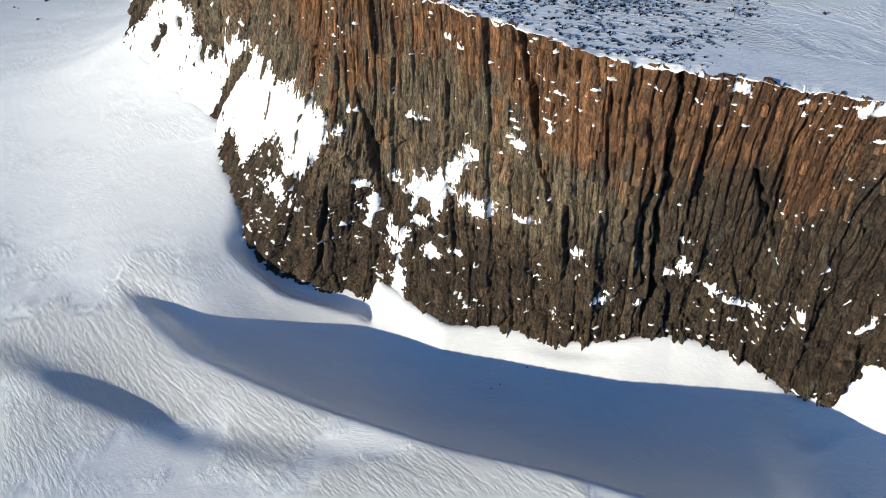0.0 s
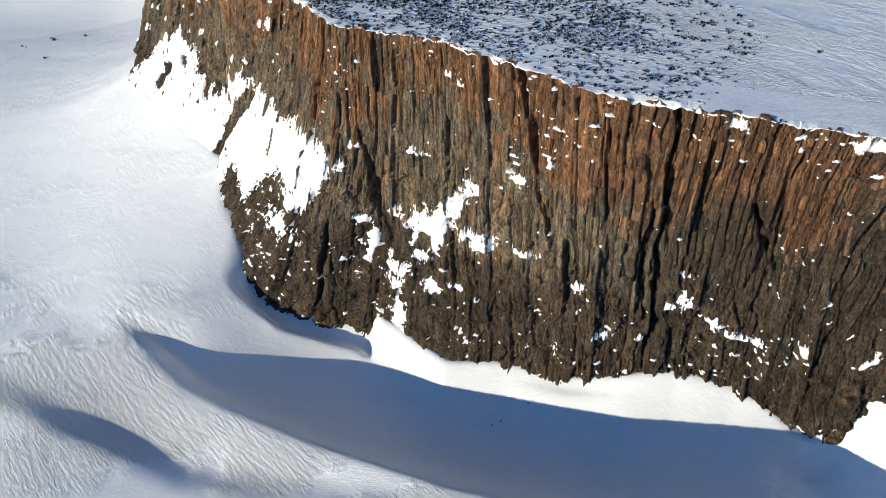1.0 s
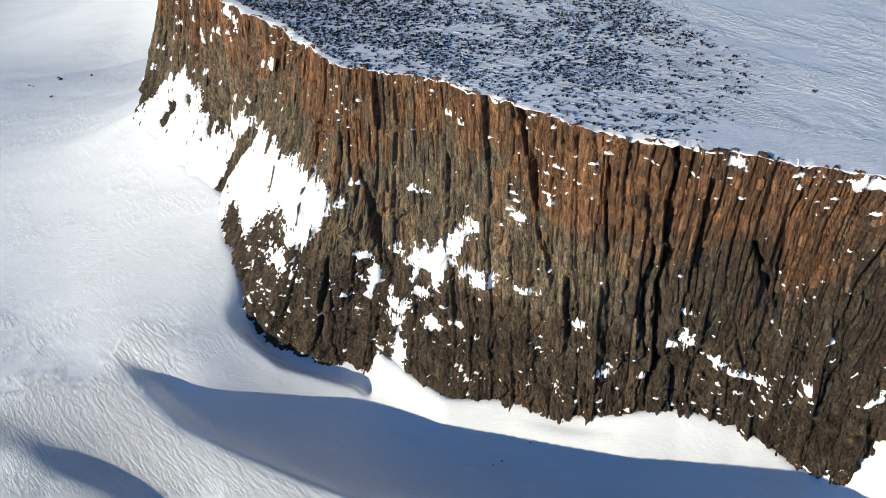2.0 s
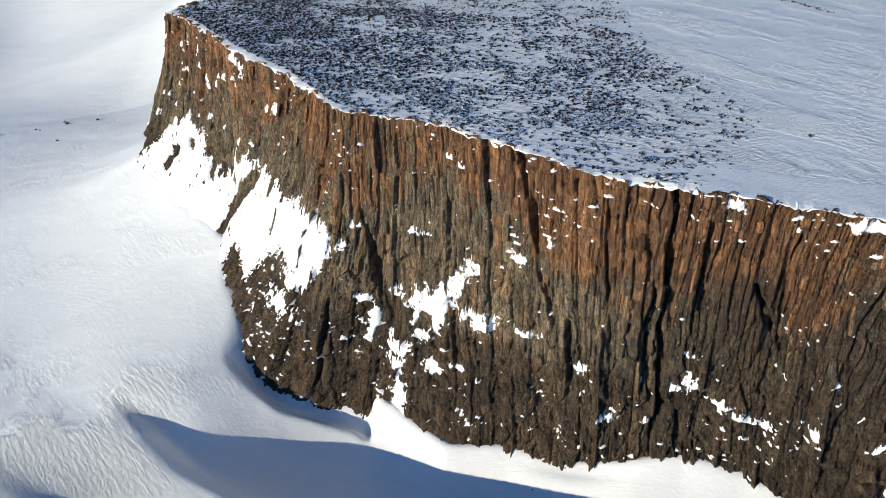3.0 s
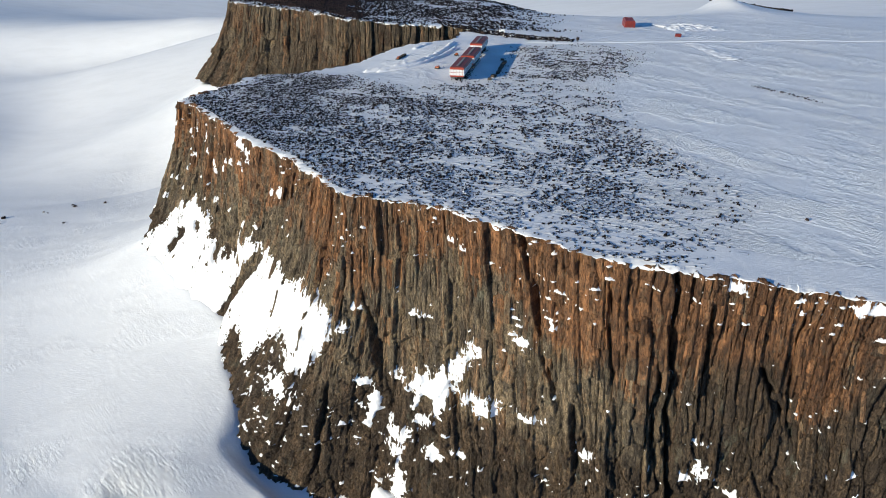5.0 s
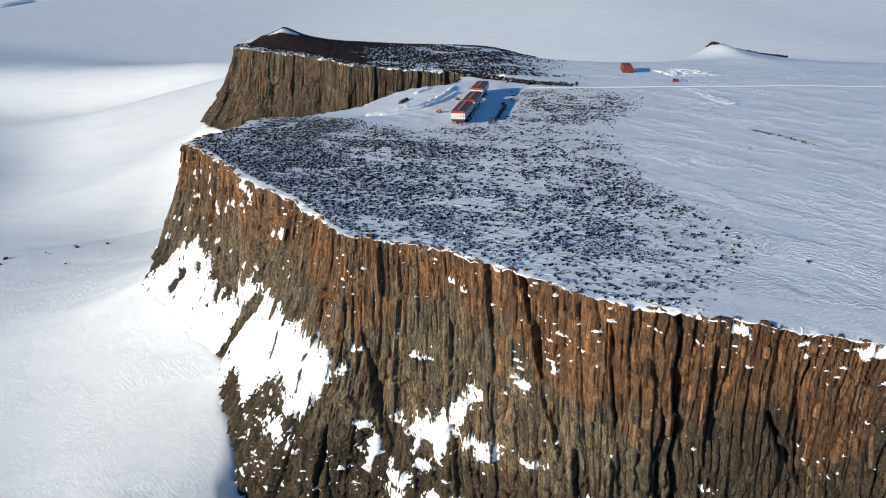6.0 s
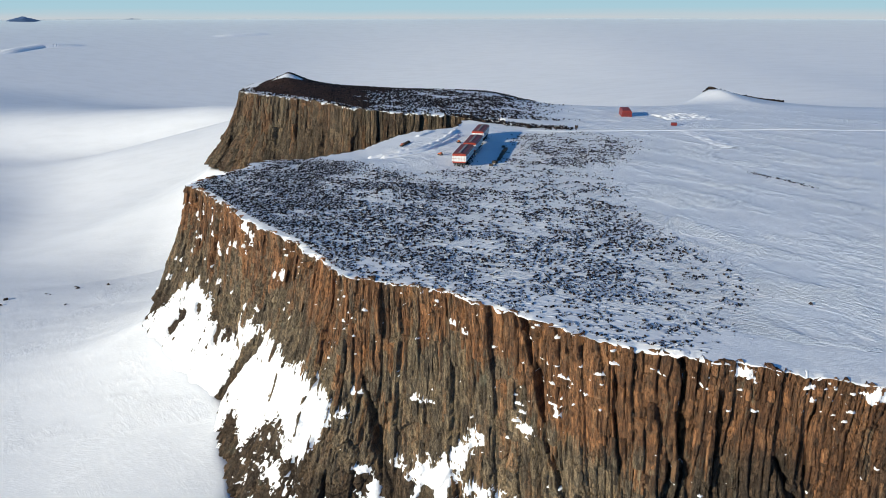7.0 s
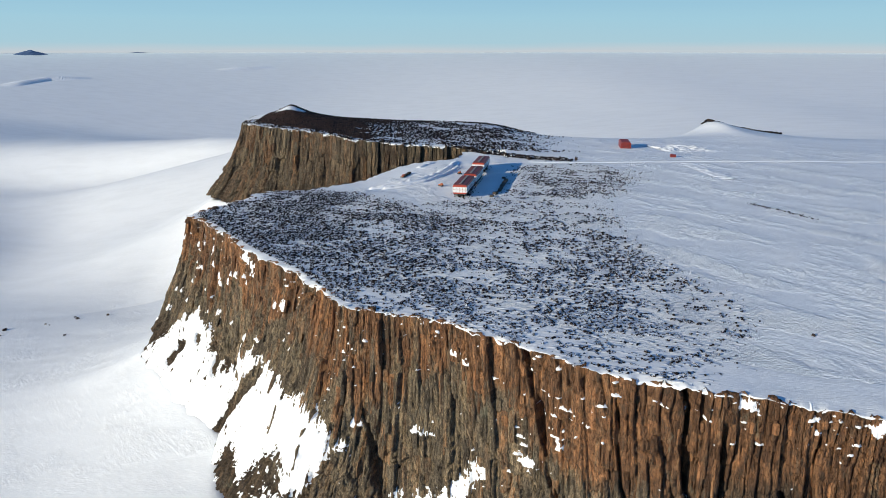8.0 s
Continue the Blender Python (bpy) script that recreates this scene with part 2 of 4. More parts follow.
def low_ground(x, y):
    foot_line = FOOT[::-1] + BACK_FOOT[::-1] + FAR_FOOT[::-1]
    d_foot = near_line(x, y, foot_line)[0]
    z_foot = soft_third(x, y, foot_line)
    d_ridge, _, side = near_line(x, y, RIDGE)
    z_ridge = soft_third(x, y, RIDGE)
    r = np.hypot(x, y)
    # the wide ice plain, with long rolls, and snow aprons banked against the rock
    right = smooth(-700, 1000, x) * smooth(600, 1300, y)
    plain = -182 + 134 * right + 7 * (fbm(x / 330, y / 260, 5, 3) - 0.5)
    c = y - (1700 - 0.3 * (x + 1130))
    plain = plain + (48 + 0.09 * np.clip(x + 1130, 0, 600)) * smooth(-230, 0, c) * smooth(500, 0, c) * smooth(-300, -450, x)
    bank = np.exp(-d_foot / REACH)
    bank = bank + (np.clip(1 - d_foot / 380, 0, 1) ** 2.0 - bank) * smooth(680, 880, y)
    plain = plain + (z_foot - plain) * bank * smooth(1900, 1300, r)
    # the long snow slope that climbs towards the far buttress
    u = np.clip(0.87 * x + 0.5 * y + 160, 0, 500)
    up_slope = 0.28 * np.where(u < 180, u * u / 360, u - 90) * smooth(700, 850, y) * smooth(-230, -330, x)
    plain = np.maximum(plain, -182 + up_slope * smooth(190, 0, y - (1300 + 0.095 * (x + 870))))
    # the lee of the apron, where stray rocks lie
    lee = y - (669 - 0.188 * (x + 450))
    plain = plain - 21 * smooth(-25, 230, lee) * smooth(620, 360, lee) * smooth(-250, -400, x) * smooth(-900, -650, x)
    # foot of the cliff, trough and ridge
    t = d_foot / (d_foot + d_ridge + 1e-6)
    crest = smooth(-260, -120, x)
    scoop = z_foot * (1 - t) + z_ridge * t - SCOOP * (1 + 0.6 * smooth(150, 190, x)) * smooth(S0, S1, x) * 4 * t * (1 - t) * (0.62 + 0.38 * t)
    d_band, _, band_side = near_line(x, y, BAND)
    scoop = scoop - 9 * smooth(0, 15, d_ridge) * smooth(22 + 58 * smooth(-185, -105, x), 12, d_ridge) * smooth(-200, -150, x) * smooth(-20, -90, x)
    outer = z_ridge - crest * (4.5 * smooth(0, 36, d_ridge) + 10 * smooth(90, 190, d_ridge)) + 5.8 * smooth(-13, 9, -d_band * band_side) * smooth(50, -40, x)
    near = np.where(side > 0, scoop, outer)
    w = smooth(300, 150, np.minimum(d_foot, d_ridge)) * smooth(520, 380, y + 0.6 * np.clip(-x - 100, 0, 400)) * smooth(-330, -190, x)
    z = plain * (1 - w) + near * w
    # moats that the wind keeps open at the foot
    moat = smooth(-138, -108, x) * smooth(-36, -44, x) + 0.8 * np.exp(-((x - 186) / 14) ** 2)
    z = z - MOAT * smooth(21, 14, d_foot) * moat * smooth(600, 500, y)
    z = z - 4 * smooth(10, 5, d_foot) * np.exp(-((x - 70) / 24) ** 2) * smooth(600, 500, y)
    rise = smooth(1500, 4800, r)
    return z * (1 - rise) + 80 * rise


def top_ground(x, y):
    z = 1.2 * (fbm(x / 60, y / 60, 11) - 0.5) + 0.5 * (fbm(x / 14, y / 14, 12) - 0.5)
    apron = smooth(95, 60, np.hypot((x - 10) / 1.0, (y - 660) / 1.6))
    z = z * (1 - 0.85 * apron)
    # the yard falls gently towards the sun
    z = z - 7 * smooth(5, -90, x) * smooth(585, 650, y) * smooth(815, 770, y)
    # the far buttress and its summit
    far = smooth(800, 850, y) * smooth(240, 100, x) * smooth(1240, 1090, y)
    z = z + far * (5 - 0.05 * (x - 14) + 1.2 * (fbm(x / 30, y / 30, 14) - 0.5))
    z = z + 21 * np.exp(-1.1 * np.hypot((x + 236) / 34, (y - 1050) / 45) ** 1.2) + 6 * np.exp(-(((x + 185) / 70) ** 2 + ((y - 1030) / 60) ** 2))
    z = z - 6 * smooth(250, 900, x) - 14 * smooth(760, 1250, y) * smooth(60, 300, x)
    return z


BACK_RIM = [(x, y, float(top_ground(np.array(float(x)), np.array(float(y))))) for x, y, z in BACK_RIM]
FAR_RIM = [(x, y, float(top_ground(np.array(float(x)), np.array(float(y))))) for x, y, z in FAR_RIM]


def ground_height(x, y):
    shape = x.shape
    x, y = x.ravel(), y.ravel()
    low, top = low_ground(x, y), top_ground(x, y)
    ring = [(*p, 0) for p in PLATEAU + PLATEAU[:1]]
    d, _, _ = near_line(x, y, ring)
    d = np.where(inside(x, y, PLATEAU), d, -d)
    hill = np.exp(-np.abs((x - 482) / np.where(x < 482, 75, 105)) ** 1.05 - np.abs((y - 1230) / 120) ** 1.4)
    out = smooth(1000, 1500, y) * smooth(60, 260, x) + smooth(1150, 1400, y) + smooth(1500, 2500, np.hypot(x, y))
    top = top + (low - top) * np.clip(out, 0, 1)
    z = low + (top - low) * smooth(14, 18, d) + 54 * hill
    return z.reshape(shape)


def cells(s, z, width, length, seed):
    """Upright columns, broken along their height: each one's random number, its slanting face, and how near its joint is (0 at the joint)."""
    q = s / width
    i0 = np.floor(q)
    f1, f2, who, u = np.full(q.shape, 9.0), np.full(q.shape, 9.0), np.zeros(q.shape), np.zeros(q.shape)
    for k in (-1, 0, 1):
        c = i0 + k
        off = q - (c + 0.5 + 0.8 * (hashed(c, 0, seed) - 0.5))
        d = np.abs(off)
        f2 = np.where(d < f1, f1, np.minimum(f2, d))
        who, u = np.where(d < f1, c, who), np.where(d < f1, off, u)
        f1 = np.minimum(f1, d)
    j = np.floor(z / (length * (0.6 + hashed(who, 3, seed))) + 7 * hashed(who, 5, seed))
    # most faces slant out along the arc and break off at the joint
    face = 0.75 * (hashed(who, j, seed + 2) - 0.32) * u - 0.18 * hashed(who, 9, seed) * np.abs(u)
    return hashed(who, j, seed + 1), width * face, f2 - f1


def cliff_base(rim, foot, ds, dz, below=1.1):
    """The plain swept face between rim and foot: arc lengths, heights (0 rim, 1 foot), points and outward directions."""
    rim, foot = np.array(rim, float), np.array(foot, float)
    mid = rim * 0.6 + foot * 0.4
    arc = np.concatenate([[0], np.cumsum(np.hypot(*np.diff(mid[:, :2], axis=0).T))])
    s = np.arange(0, arc[-1], ds)
    top = np.stack([np.interp(s, arc, rim[:, k]) for k in range(3)], 1)
    low = np.stack([np.interp(s, arc, foot[:, k]) for k in range(3)], 1)
    span = max(1, int(7 / ds)) | 1
    for a, width in ((top, max(1, span // 2) | 1), (low, span * 2 + 1)):
        for k in range(3):
            pad = np.pad(a[:, k], width // 2, mode="edge")
            a[:, k] = np.convolve(pad, np.ones(width) / width, mode="valid")
    rows = int((rim[:, 2] - foot[:, 2]).max() * below / dz)
    v = np.linspace(0, below, rows)
    h = 0.45 * v + 0.55 * v ** 2.0
    p = top[None] + (low - top)[None] * np.stack([h, h, v], 1)[:, None]
    run = np.gradient(mid_line(top, low), axis=0)
    out = np.stack([run[:, 1], -run[:, 0]], 1)
    out /= np.linalg.norm(out, axis=1)[:, None]
    return s, v, p, out


def mid_line(top, low):
    m = top[:, :2] * 0.6 + low[:, :2] * 0.4
    w = 31 if len(m) > 200 else 7
    return np.stack([np.convolve(np.pad(m[:, k], w // 2, mode="reflect", reflect_type="odd"), np.ones(w) / w, mode="valid") for k in range(2)], 1)


def broad_relief(s, z, seed):
    return 9.0 * (fbm(s / 48, z / 120, seed, 3) - 0.5)


def slabs(s, z, width, height, seed):
    """Leaning slabs: each cell of a plan on the face has its own offset and tilt; also how near its joint is."""
    q, r = s / width, z / height
    i0, j0 = np.floor(q), np.floor(r)
    f1, f2 = np.full(q.shape, 99.0), np.full(q.shape, 99.0)
    best = np.zeros(q.shape)
    for k in (-1, 0, 1):
        for l in (-1, 0, 1):
            i, j = i0 + k, j0 + l
            du, dv = q - i - hashed(i, j, seed), r - j - hashed(i, j, seed + 1)
            d = du * du + dv * dv
            face = (hashed(i, j, seed + 2) - 0.5) + (hashed(i, j, seed + 3) - 0.5) * 1.3 * du + (hashed(i, j, seed + 4) - 0.6) * 0.9 * dv
            f2 = np.where(d < f1, f1, np.minimum(f2, d))
            best = np.where(d < f1, face, best)
            f1 = np.minimum(f1, d)
    return best, np.sqrt(f2) - np.sqrt(f1)


# chimneys and dark clefts: arc length at the rim, drift along the arc towards the foot, from height, to height, width, depth
CLEFTS = [(465, 42, 0.0, 0.5, 1.5, 8), (534, 8, 0.0, 0.9, 2.0, 9), (549, 5, 0.10, 0.42, 1.6, 7), (352, 52, 0.36, 0.62, 3.0, 8), (493, 4, 0.5, 0.76, 1.6, 7), (555, 70, 0.27, 0.46, 1.3, 7),
          (590, -10, 0.08, 0.4, 0.9, 5), (509, 8, 0.1, 0.42, 1.0, 5), (529, 6, 0.36, 0.72, 1.6, 8), (356, 4, 0.68, 1.0, 1.7, 7), (338, 3, 0.78, 1.0, 1.4, 7)]


def column_way(s, z, seed):
    """Arc length counted along the columns' own lean."""
    lean = 0.03 - 0.30 * smooth(535, 640, s)
    return s + 5.0 * (fbm(s / 34, z / 42, seed + 40, 3) - 0.5) + 4.5 * (vnoise(s / 8, s * 0, seed + 64) - 0.5) + lean * z


def rock_relief(s, v, z, seed, clefts=(), fine=True):
    """How far the rock stands out from the plain face."""
    if seed == 6:
        # the far buttress breaks into coarser columns
        return 1.5 * rock_relief(s * 0.6, v, z * 0.6, 7, clefts, fine)
    sw = column_way(s, z, seed)
    d = broad_relief(s, z, seed)
    lower = smooth(0.46, 0.74, v + 0.5 * (fbm(s / 34, z / 34, seed + 3, 3) - 0.5))
    middle = smooth(0.15, 0.5, v + 0.6 * (fbm(s / 40, z / 40, seed + 4, 3) - 0.5))
    open_ = smooth(0.32, 0.58, vnoise(s / 4, z / 11, seed + 62))
    a, fa, ea = cells(sw, z, 11.5, 80, seed + 5)
    d = d + 2.6 * (a - 0.5) + 0.5 * fa - 1.2 * smooth(0.08, 0.0, ea)
    b, fb, eb = cells(sw + 2.2 * (vnoise(s / 6, z / 13, seed + 6) - 0.5), z, 3.9, 17, seed + 7)
    d = d + (1.3 * (b - 0.5) + 0.8 * fb - 1.8 * open_ * smooth(0.22, 0.0, eb)) * (1 - 0.75 * lower)
    p, ep = slabs(sw + 3 * (vnoise(s / 6, z / 6, seed + 31) - 0.5), z, 9.0, 24.0, seed + 32)
    d = d + middle * (3.0 * p - 1.2 * smooth(0.10, 0.0, ep))
    q, eq = slabs(sw + 1.5 * (vnoise(s / 3, z / 3, seed + 35) - 0.5), z, 4.2, 5.6, seed + 36)
    d = d + (0.10 + 0.75 * lower) * (2.1 * q - 0.9 * smooth(0.12, 0.0, eq))
    if fine:
        c, fc, ec = cells(sw + 1.2 * (vnoise(s / 2.4, z / 5, seed + 8) - 0.5), z, 1.5, 5, seed + 9)
        open_ = smooth(0.35, 0.65, vnoise(s / 2, z / 4, seed + 63))
        d = d + (0.42 * (c - 0.5) + 0.75 * fc - 0.75 * open_ * smooth(0.36, 0.0, ec)) * (1 - 0.45 * lower)
        r, er = slabs(s, z, 1.5, 1.9, seed + 45)
        d = d + (0.25 + 0.5 * lower) * (0.6 * r - 0.3 * smooth(0.25, 0.0, er))
    ridged = 1 - np.abs(2 * fbm(s / 14, z / 11, seed + 13, 4) - 1)
    d = d + lower * 2.4 * (ridged - 0.7)
    for at, drift, v0, v1, width, depth in clefts:
        line = at + drift * v + 3.0 * (vnoise(z / 14, at, seed + 21) - 0.5) + 1.0 * (vnoise(z / 4, at, seed + 22) - 0.5)
        on = smooth(v0 - 0.03, v0 + 0.04, v) * smooth(v1 + 0.08, v1 - 0.06, v)
        x = (s - line) / (width * (0.5 + 1.0 * vnoise(z / 7, at, seed + 23)))
        d = d - depth * on * np.where(x < 0, np.exp(-(x / 0.3) ** 2), np.exp(-(np.abs(x) / 1.3) ** 2))
    return d


def rock_tint(s, v, z, seed):
    """Tone, rust and gloom from 0 to 1: they change from column to column and block to block, and with height."""
    if seed == 6:
        return rock_tint(s * 0.6, v, z * 0.6, 7)
    sw = column_way(s, z, seed)
    a = cells(sw, z, 11.5, 80, seed + 5)[0]
    b = cells(sw + 2.2 * (vnoise(s / 6, z / 13, seed + 6) - 0.5), z, 3.9, 17, seed + 7)[0]
    c = cells(sw + 1.2 * (vnoise(s / 2.4, z / 5, seed + 8) - 0.5), z, 1.5, 5, seed + 9)[0]
    r = slabs(s, z, 1.5, 1.9, seed + 45)[0]
    tone = 0.2 * hashed(np.floor(a * 997), 1, 3) + 0.35 * hashed(np.floor(b * 997), 2, 3) + 0.45 * hashed(np.floor(c * 997), 3, 3) + 0.15 * r
    tone = 0.5 + 1.05 * (tone - 0.5) - (0.15 * smooth(470, 580, s) if seed == 2 else 0)
    if seed != 2:
        return tone - 0.06, 0.36 + 0.5 * (hashed(np.floor(b * 997), 4, 3) - 0.5) + 0.5 * (fbm(s / 30, z / 30, seed + 60, 3) - 0.5), 0.46 + 0.5 * (fbm(s / 24, z / 60, seed + 61, 3) - 0.5)
    sunny = smooth(430, 490, s)
    reach = 0.18 + 0.10 * smooth(330, 200, s) + 0.22 * sunny - 0.2 * smooth(535, 640, s)
    h = v + 0.5 * (fbm(s / 30, z / 45, 60, 4) - 0.5)
    rust = (0.56 + 0.22 * sunny) * smooth(reach + 0.16, reach - 0.14, h) + 0.6 * (hashed(np.floor(b * 997), 4, 3) - 0.45) + 0.16
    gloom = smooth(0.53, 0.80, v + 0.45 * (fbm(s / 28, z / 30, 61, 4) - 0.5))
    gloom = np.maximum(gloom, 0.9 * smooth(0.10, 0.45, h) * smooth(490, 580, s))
    return np.clip(tone, 0, 1), np.clip(rust, 0, 1), gloom


# snowfields lodged on the near cliff: arc lengths with the heights (0 rim, 1 foot) between which the snow lies
FIELD_A = [(84, 1.10, 1.3), (105, 0.83, 1.3), (123, 0.65, 1.3), (147, 0.49, 1.3), (166, 0.56, 1.3), (187, 0.61, 1.3), (205, 0.675, 1.3), (220, 0.60, 1.3), (231, 0.49, 1.2), (249, 0.41, 1.0),
           (256, 0.46, 0.86), (265, 0.41, 0.80), (279, 0.42, 0.87), (286, 0.425, 0.91), (294, 0.44, 0.83), (304, 0.44, 0.70), (322, 0.40, 0.665), (333, 0.40, 0.735), (342, 0.40, 0.70), (349, 0.41, 0.60), (356, 0.52, 0.52)]
FIELD_B = [(372, 0.72, 0.74), (378, 0.69, 0.82), (387, 0.62, 0.83), (398, 0.575, 0.87), (403, 0.56, 0.86), (411, 0.545, 0.75), (420, 0.53, 0.69), (427, 0.51, 0.61), (433, 0.47, 0.56), (438, 0.425, 0.51), (443, 0.41, 0.45), (448, 0.42, 0.42)]
# rock that breaks through them: arc length, drift along the arc with height, middle height, half sizes
OUTCROPS = [(236, -91, 0.77, 7, 0.27), (135, -70, 0.80, 4.5, 0.07), (130, -60, 0.89, 4, 0.03), (396, 0, 0.69, 9, 0.06), (413, -60, 0.665, 3.5, 0.03), (388, 0, 0.78, 3, 0.03), (194, 10, 0.70, 3.5, 0.06), (160, 0, 0.66, 3, 0.03)]
# smaller patches: arc length, height, half sizes
PATCHES = [(450, 0.597, 10, 0.032), (327, 0.79, 14, 0.045), (401, 0.95, 4.5, 0.09), (409, 0.36, 7, 0.014), (502, 0.673, 5, 0.022), (579, 0.778, 11, 0.016), (569, 0.757, 6, 0.012), (552, 0.597, 4, 0.012),
           (375, 0.655, 7, 0.014), (472, 0.597, 7, 0.012), (558, 0.03, 5, 0.02), (616, 0.03, 6, 0.022), (433, 0.585, 6, 0.02), (537, 0.863, 5.5, 0.02), (519, 0.853, 5, 0.022), (522, 0.82, 5, 0.01),
           (270, 0.165, 4.0, 0.035), (262, 0.185, 2.5, 0.02), (222, 0.04, 3, 0.04), (230, 0.08, 3.5, 0.035), (138, 0.095, 2.2, 0.03), (177, 0.25, 2.0, 0.04), (162, 0.14, 1.5, 0.04), (361, 0.474, 4, 0.02),
           (366, 0.398, 4, 0.014), (429, 0.095, 5, 0.014), (438, 0.105, 3, 0.014), (480, 0.35, 3, 0.014), (469, 0.36, 5, 0.011), (484, 0.25, 2.4, 0.03), (433, 0.778, 4, 0.01), (418, 0.80, 5, 0.02),
           (556, 0.70, 4, 0.03), (548, 0.73, 3, 0.02), (606, 0.72, 3, 0.02), (612, 0.55, 3, 0.01), (629, 0.87, 4, 0.02)]


def specks(s, v, width, height, share, seed):
    """Small patches of snow strewn over the face: 1 in their middle, below 0 outside."""
    q, r = s / width, v / height
    i0, j0 = np.floor(q), np.floor(r)
    best = np.full(q.shape, -4.0)
    for k in (-1, 0, 1):
        for l in (-1, 0, 1):
            i, j = i0 + k, j0 + l
            size = 0.16 + 0.34 * hashed(i, j, seed + 2) ** 2
            du, dv = q - i - hashed(i, j, seed), r - j - hashed(i, j, seed + 1)
            # flat below, pointed above, a little skewed
            d = np.maximum(np.abs(du + 0.5 * (hashed(i, j, seed + 4) - 0.5) * dv) - 0.5 * dv, 1.9 * np.abs(dv)) / size
            best = np.maximum(best, np.where(hashed(i, j, seed + 3) < share, 1 - d, -4.0))
    return best


def snow_mask(s, v):
    m = np.full(s.shape, -4.0)
    for field, rocky in ((FIELD_A, 0.0), (FIELD_B, 0.5)):
        at, up, low = np.array(field).T
        fingers = 0.16 * (fbm(s / 4.5, v * 5, 94, 3) - 0.5) * smooth(330, 250, s) * smooth(95, 150, s)
        band = np.minimum(v - np.interp(s, at, up) - fingers, np.interp(s, at, low) - v) * 14
        band = np.minimum(band, 1.1)
        band = np.where((s < at[0]) | (s > at[-1]), -4.0, band)
        m = np.maximum(m, band - rocky * smooth(0.46, 0.62, fbm(s / 7, v * 22, 93, 3)) * smooth(425, 395, s) * 1.6)
    for at, drift, height, rs, rv in OUTCROPS:
        m = m - 3.0 * np.exp(-((s - at - drift * (v - height)) / rs) ** 4 - ((v - height) / rv) ** 4)
    for at, height, rs, rv in PATCHES:
        m = np.maximum(m, 0.6 * (1 - np.hypot((s - at) / rs, (v - height) / rv)))
    m = m + 0.8 * (fbm(s / 8, v * 20, 91, 4) - 0.5) + 1.1 * (fbm(s / 2.2, v * 70, 95, 3) - 0.5) - 0.16
    # specks: upright streaks on the open flank, flat ones on the ledges of the wall, thickest under the rim and along the clefts
    flank = smooth(335, 250, s) * smooth(0.05, 0.2, v)
    clump = smooth(0.48, 0.66, fbm(s / 22, v * 7, 98, 3))
    ledges = 0.022 + 0.06 * np.exp(-((s - 482) / 16) ** 2) * smooth(0.5, 0.3, v) + 0.03 * smooth(0.6, 0.75, v) + 0.08 * smooth(0.09, 0.02, v) * smooth(380, 460, s)
    k = np.maximum(specks(s, v, 5.0, 0.022, ledges * (0.25 + 2.2 * clump) * (1 - flank), 201), specks(s, v, 2.6, 0.012, ledges * (0.4 + 2.0 * clump) * (1 - flank), 301))
    k = np.maximum(k, specks(s, v, 4.5, 0.09, 0.16 * flank * (0.3 + 2 * clump), 401))
    return np.maximum(m, 0.9 * k + 0.9 * (fbm(s / 1.3, v * 100, 97, 3) - 0.5) - 0.05)


def brink(s, seed):
    """How far the snow rounds over the rim, from 0 to 1."""
    return np.clip(3.4 * (fbm(s / 7, s * 0 + 2, seed + 52, 4) - 0.40), 0.0, 1.3)


# -- shaping ends --


def mesh_of(name, verts, faces, mat):
    me = bpy.data.meshes.new(name)
    verts, faces = np.asarray(verts, np.float32), np.asarray(faces, np.int32)
    me.vertices.add(len(verts))
    me.vertices.foreach_set("co", verts.ravel())
    k = faces.shape[1]
    me.loops.add(len(faces) * k)
    me.loops.foreach_set("vertex_index", faces.ravel())
    me.polygons.add(len(faces))
    me.polygons.foreach_set("loop_start", np.arange(0, len(faces) * k, k, dtype=np.int32))
    me.update(calc_edges=True)
    me.materials.append(mat)
    return me


def sheet(name, p, mat, keep=None, soft=True, flip=False):
    """A mesh over a grid of points p[row, column]; keep: which points' faces stay."""
    n, m = p.shape[:2]
    a = np.arange(n * m).reshape(n, m)
    f = np.stack([a[:-1, :-1], a[:-1, 1:], a[1:, 1:], a[1:, :-1]], -1).reshape(-1, 4)
    if flip:
        f = f[:, ::-1]
    v = p.reshape(-1, 3)
    if keep is not None:
        f = f[keep.reshape(-1)[f].any(1)]
        used, f = np.unique(f, return_inverse=True)
        v, f = v[used], f.reshape(-1, 4)
    me = mesh_of(name, v, f, mat)
    if soft:
        me.polygons.foreach_set("use_smooth", np.ones(len(me.polygons), bool))
    return me


def spread(lo, hi, step, end, grow=1.05):
    """Grid lines: even between lo and hi, then wider and wider out to +-end."""
    mid = list(np.arange(lo, hi + 0.01, step))
    up, down, d = [mid[-1]], [mid[0]], step
    while up[-1] < end or down[-1] > -end:
        d *= grow
        up.append(up[-1] + d)
        down.append(down[-1] - d)
    return np.array([v for v in down[:0:-1] if v > -end] + mid + [v for v in up[1:] if v < end])


# where boulders poke through the plateau's snow, past the brink on the open side
STONY = [(-250, 480), (-95, 285), (-10, 255), (50, 205), (80, 205), (112, 243), (142, 268), (156, 295), (156, 330), (143, 382), (138, 450), (142, 560), (196, 632), (222, 700), (160, 757), (76, 742), (66, 640),
         (50, 592), (24, 570), (-20, 552), (-60, 585), (-100, 625), (-126, 650), (-210, 590)]

# ---- ground ----
gx, gy = np.meshgrid(spread(-330, 330, 2.4, 4600), spread(90, 900, 2.4, 4600))
gz = ground_height(gx, gy)
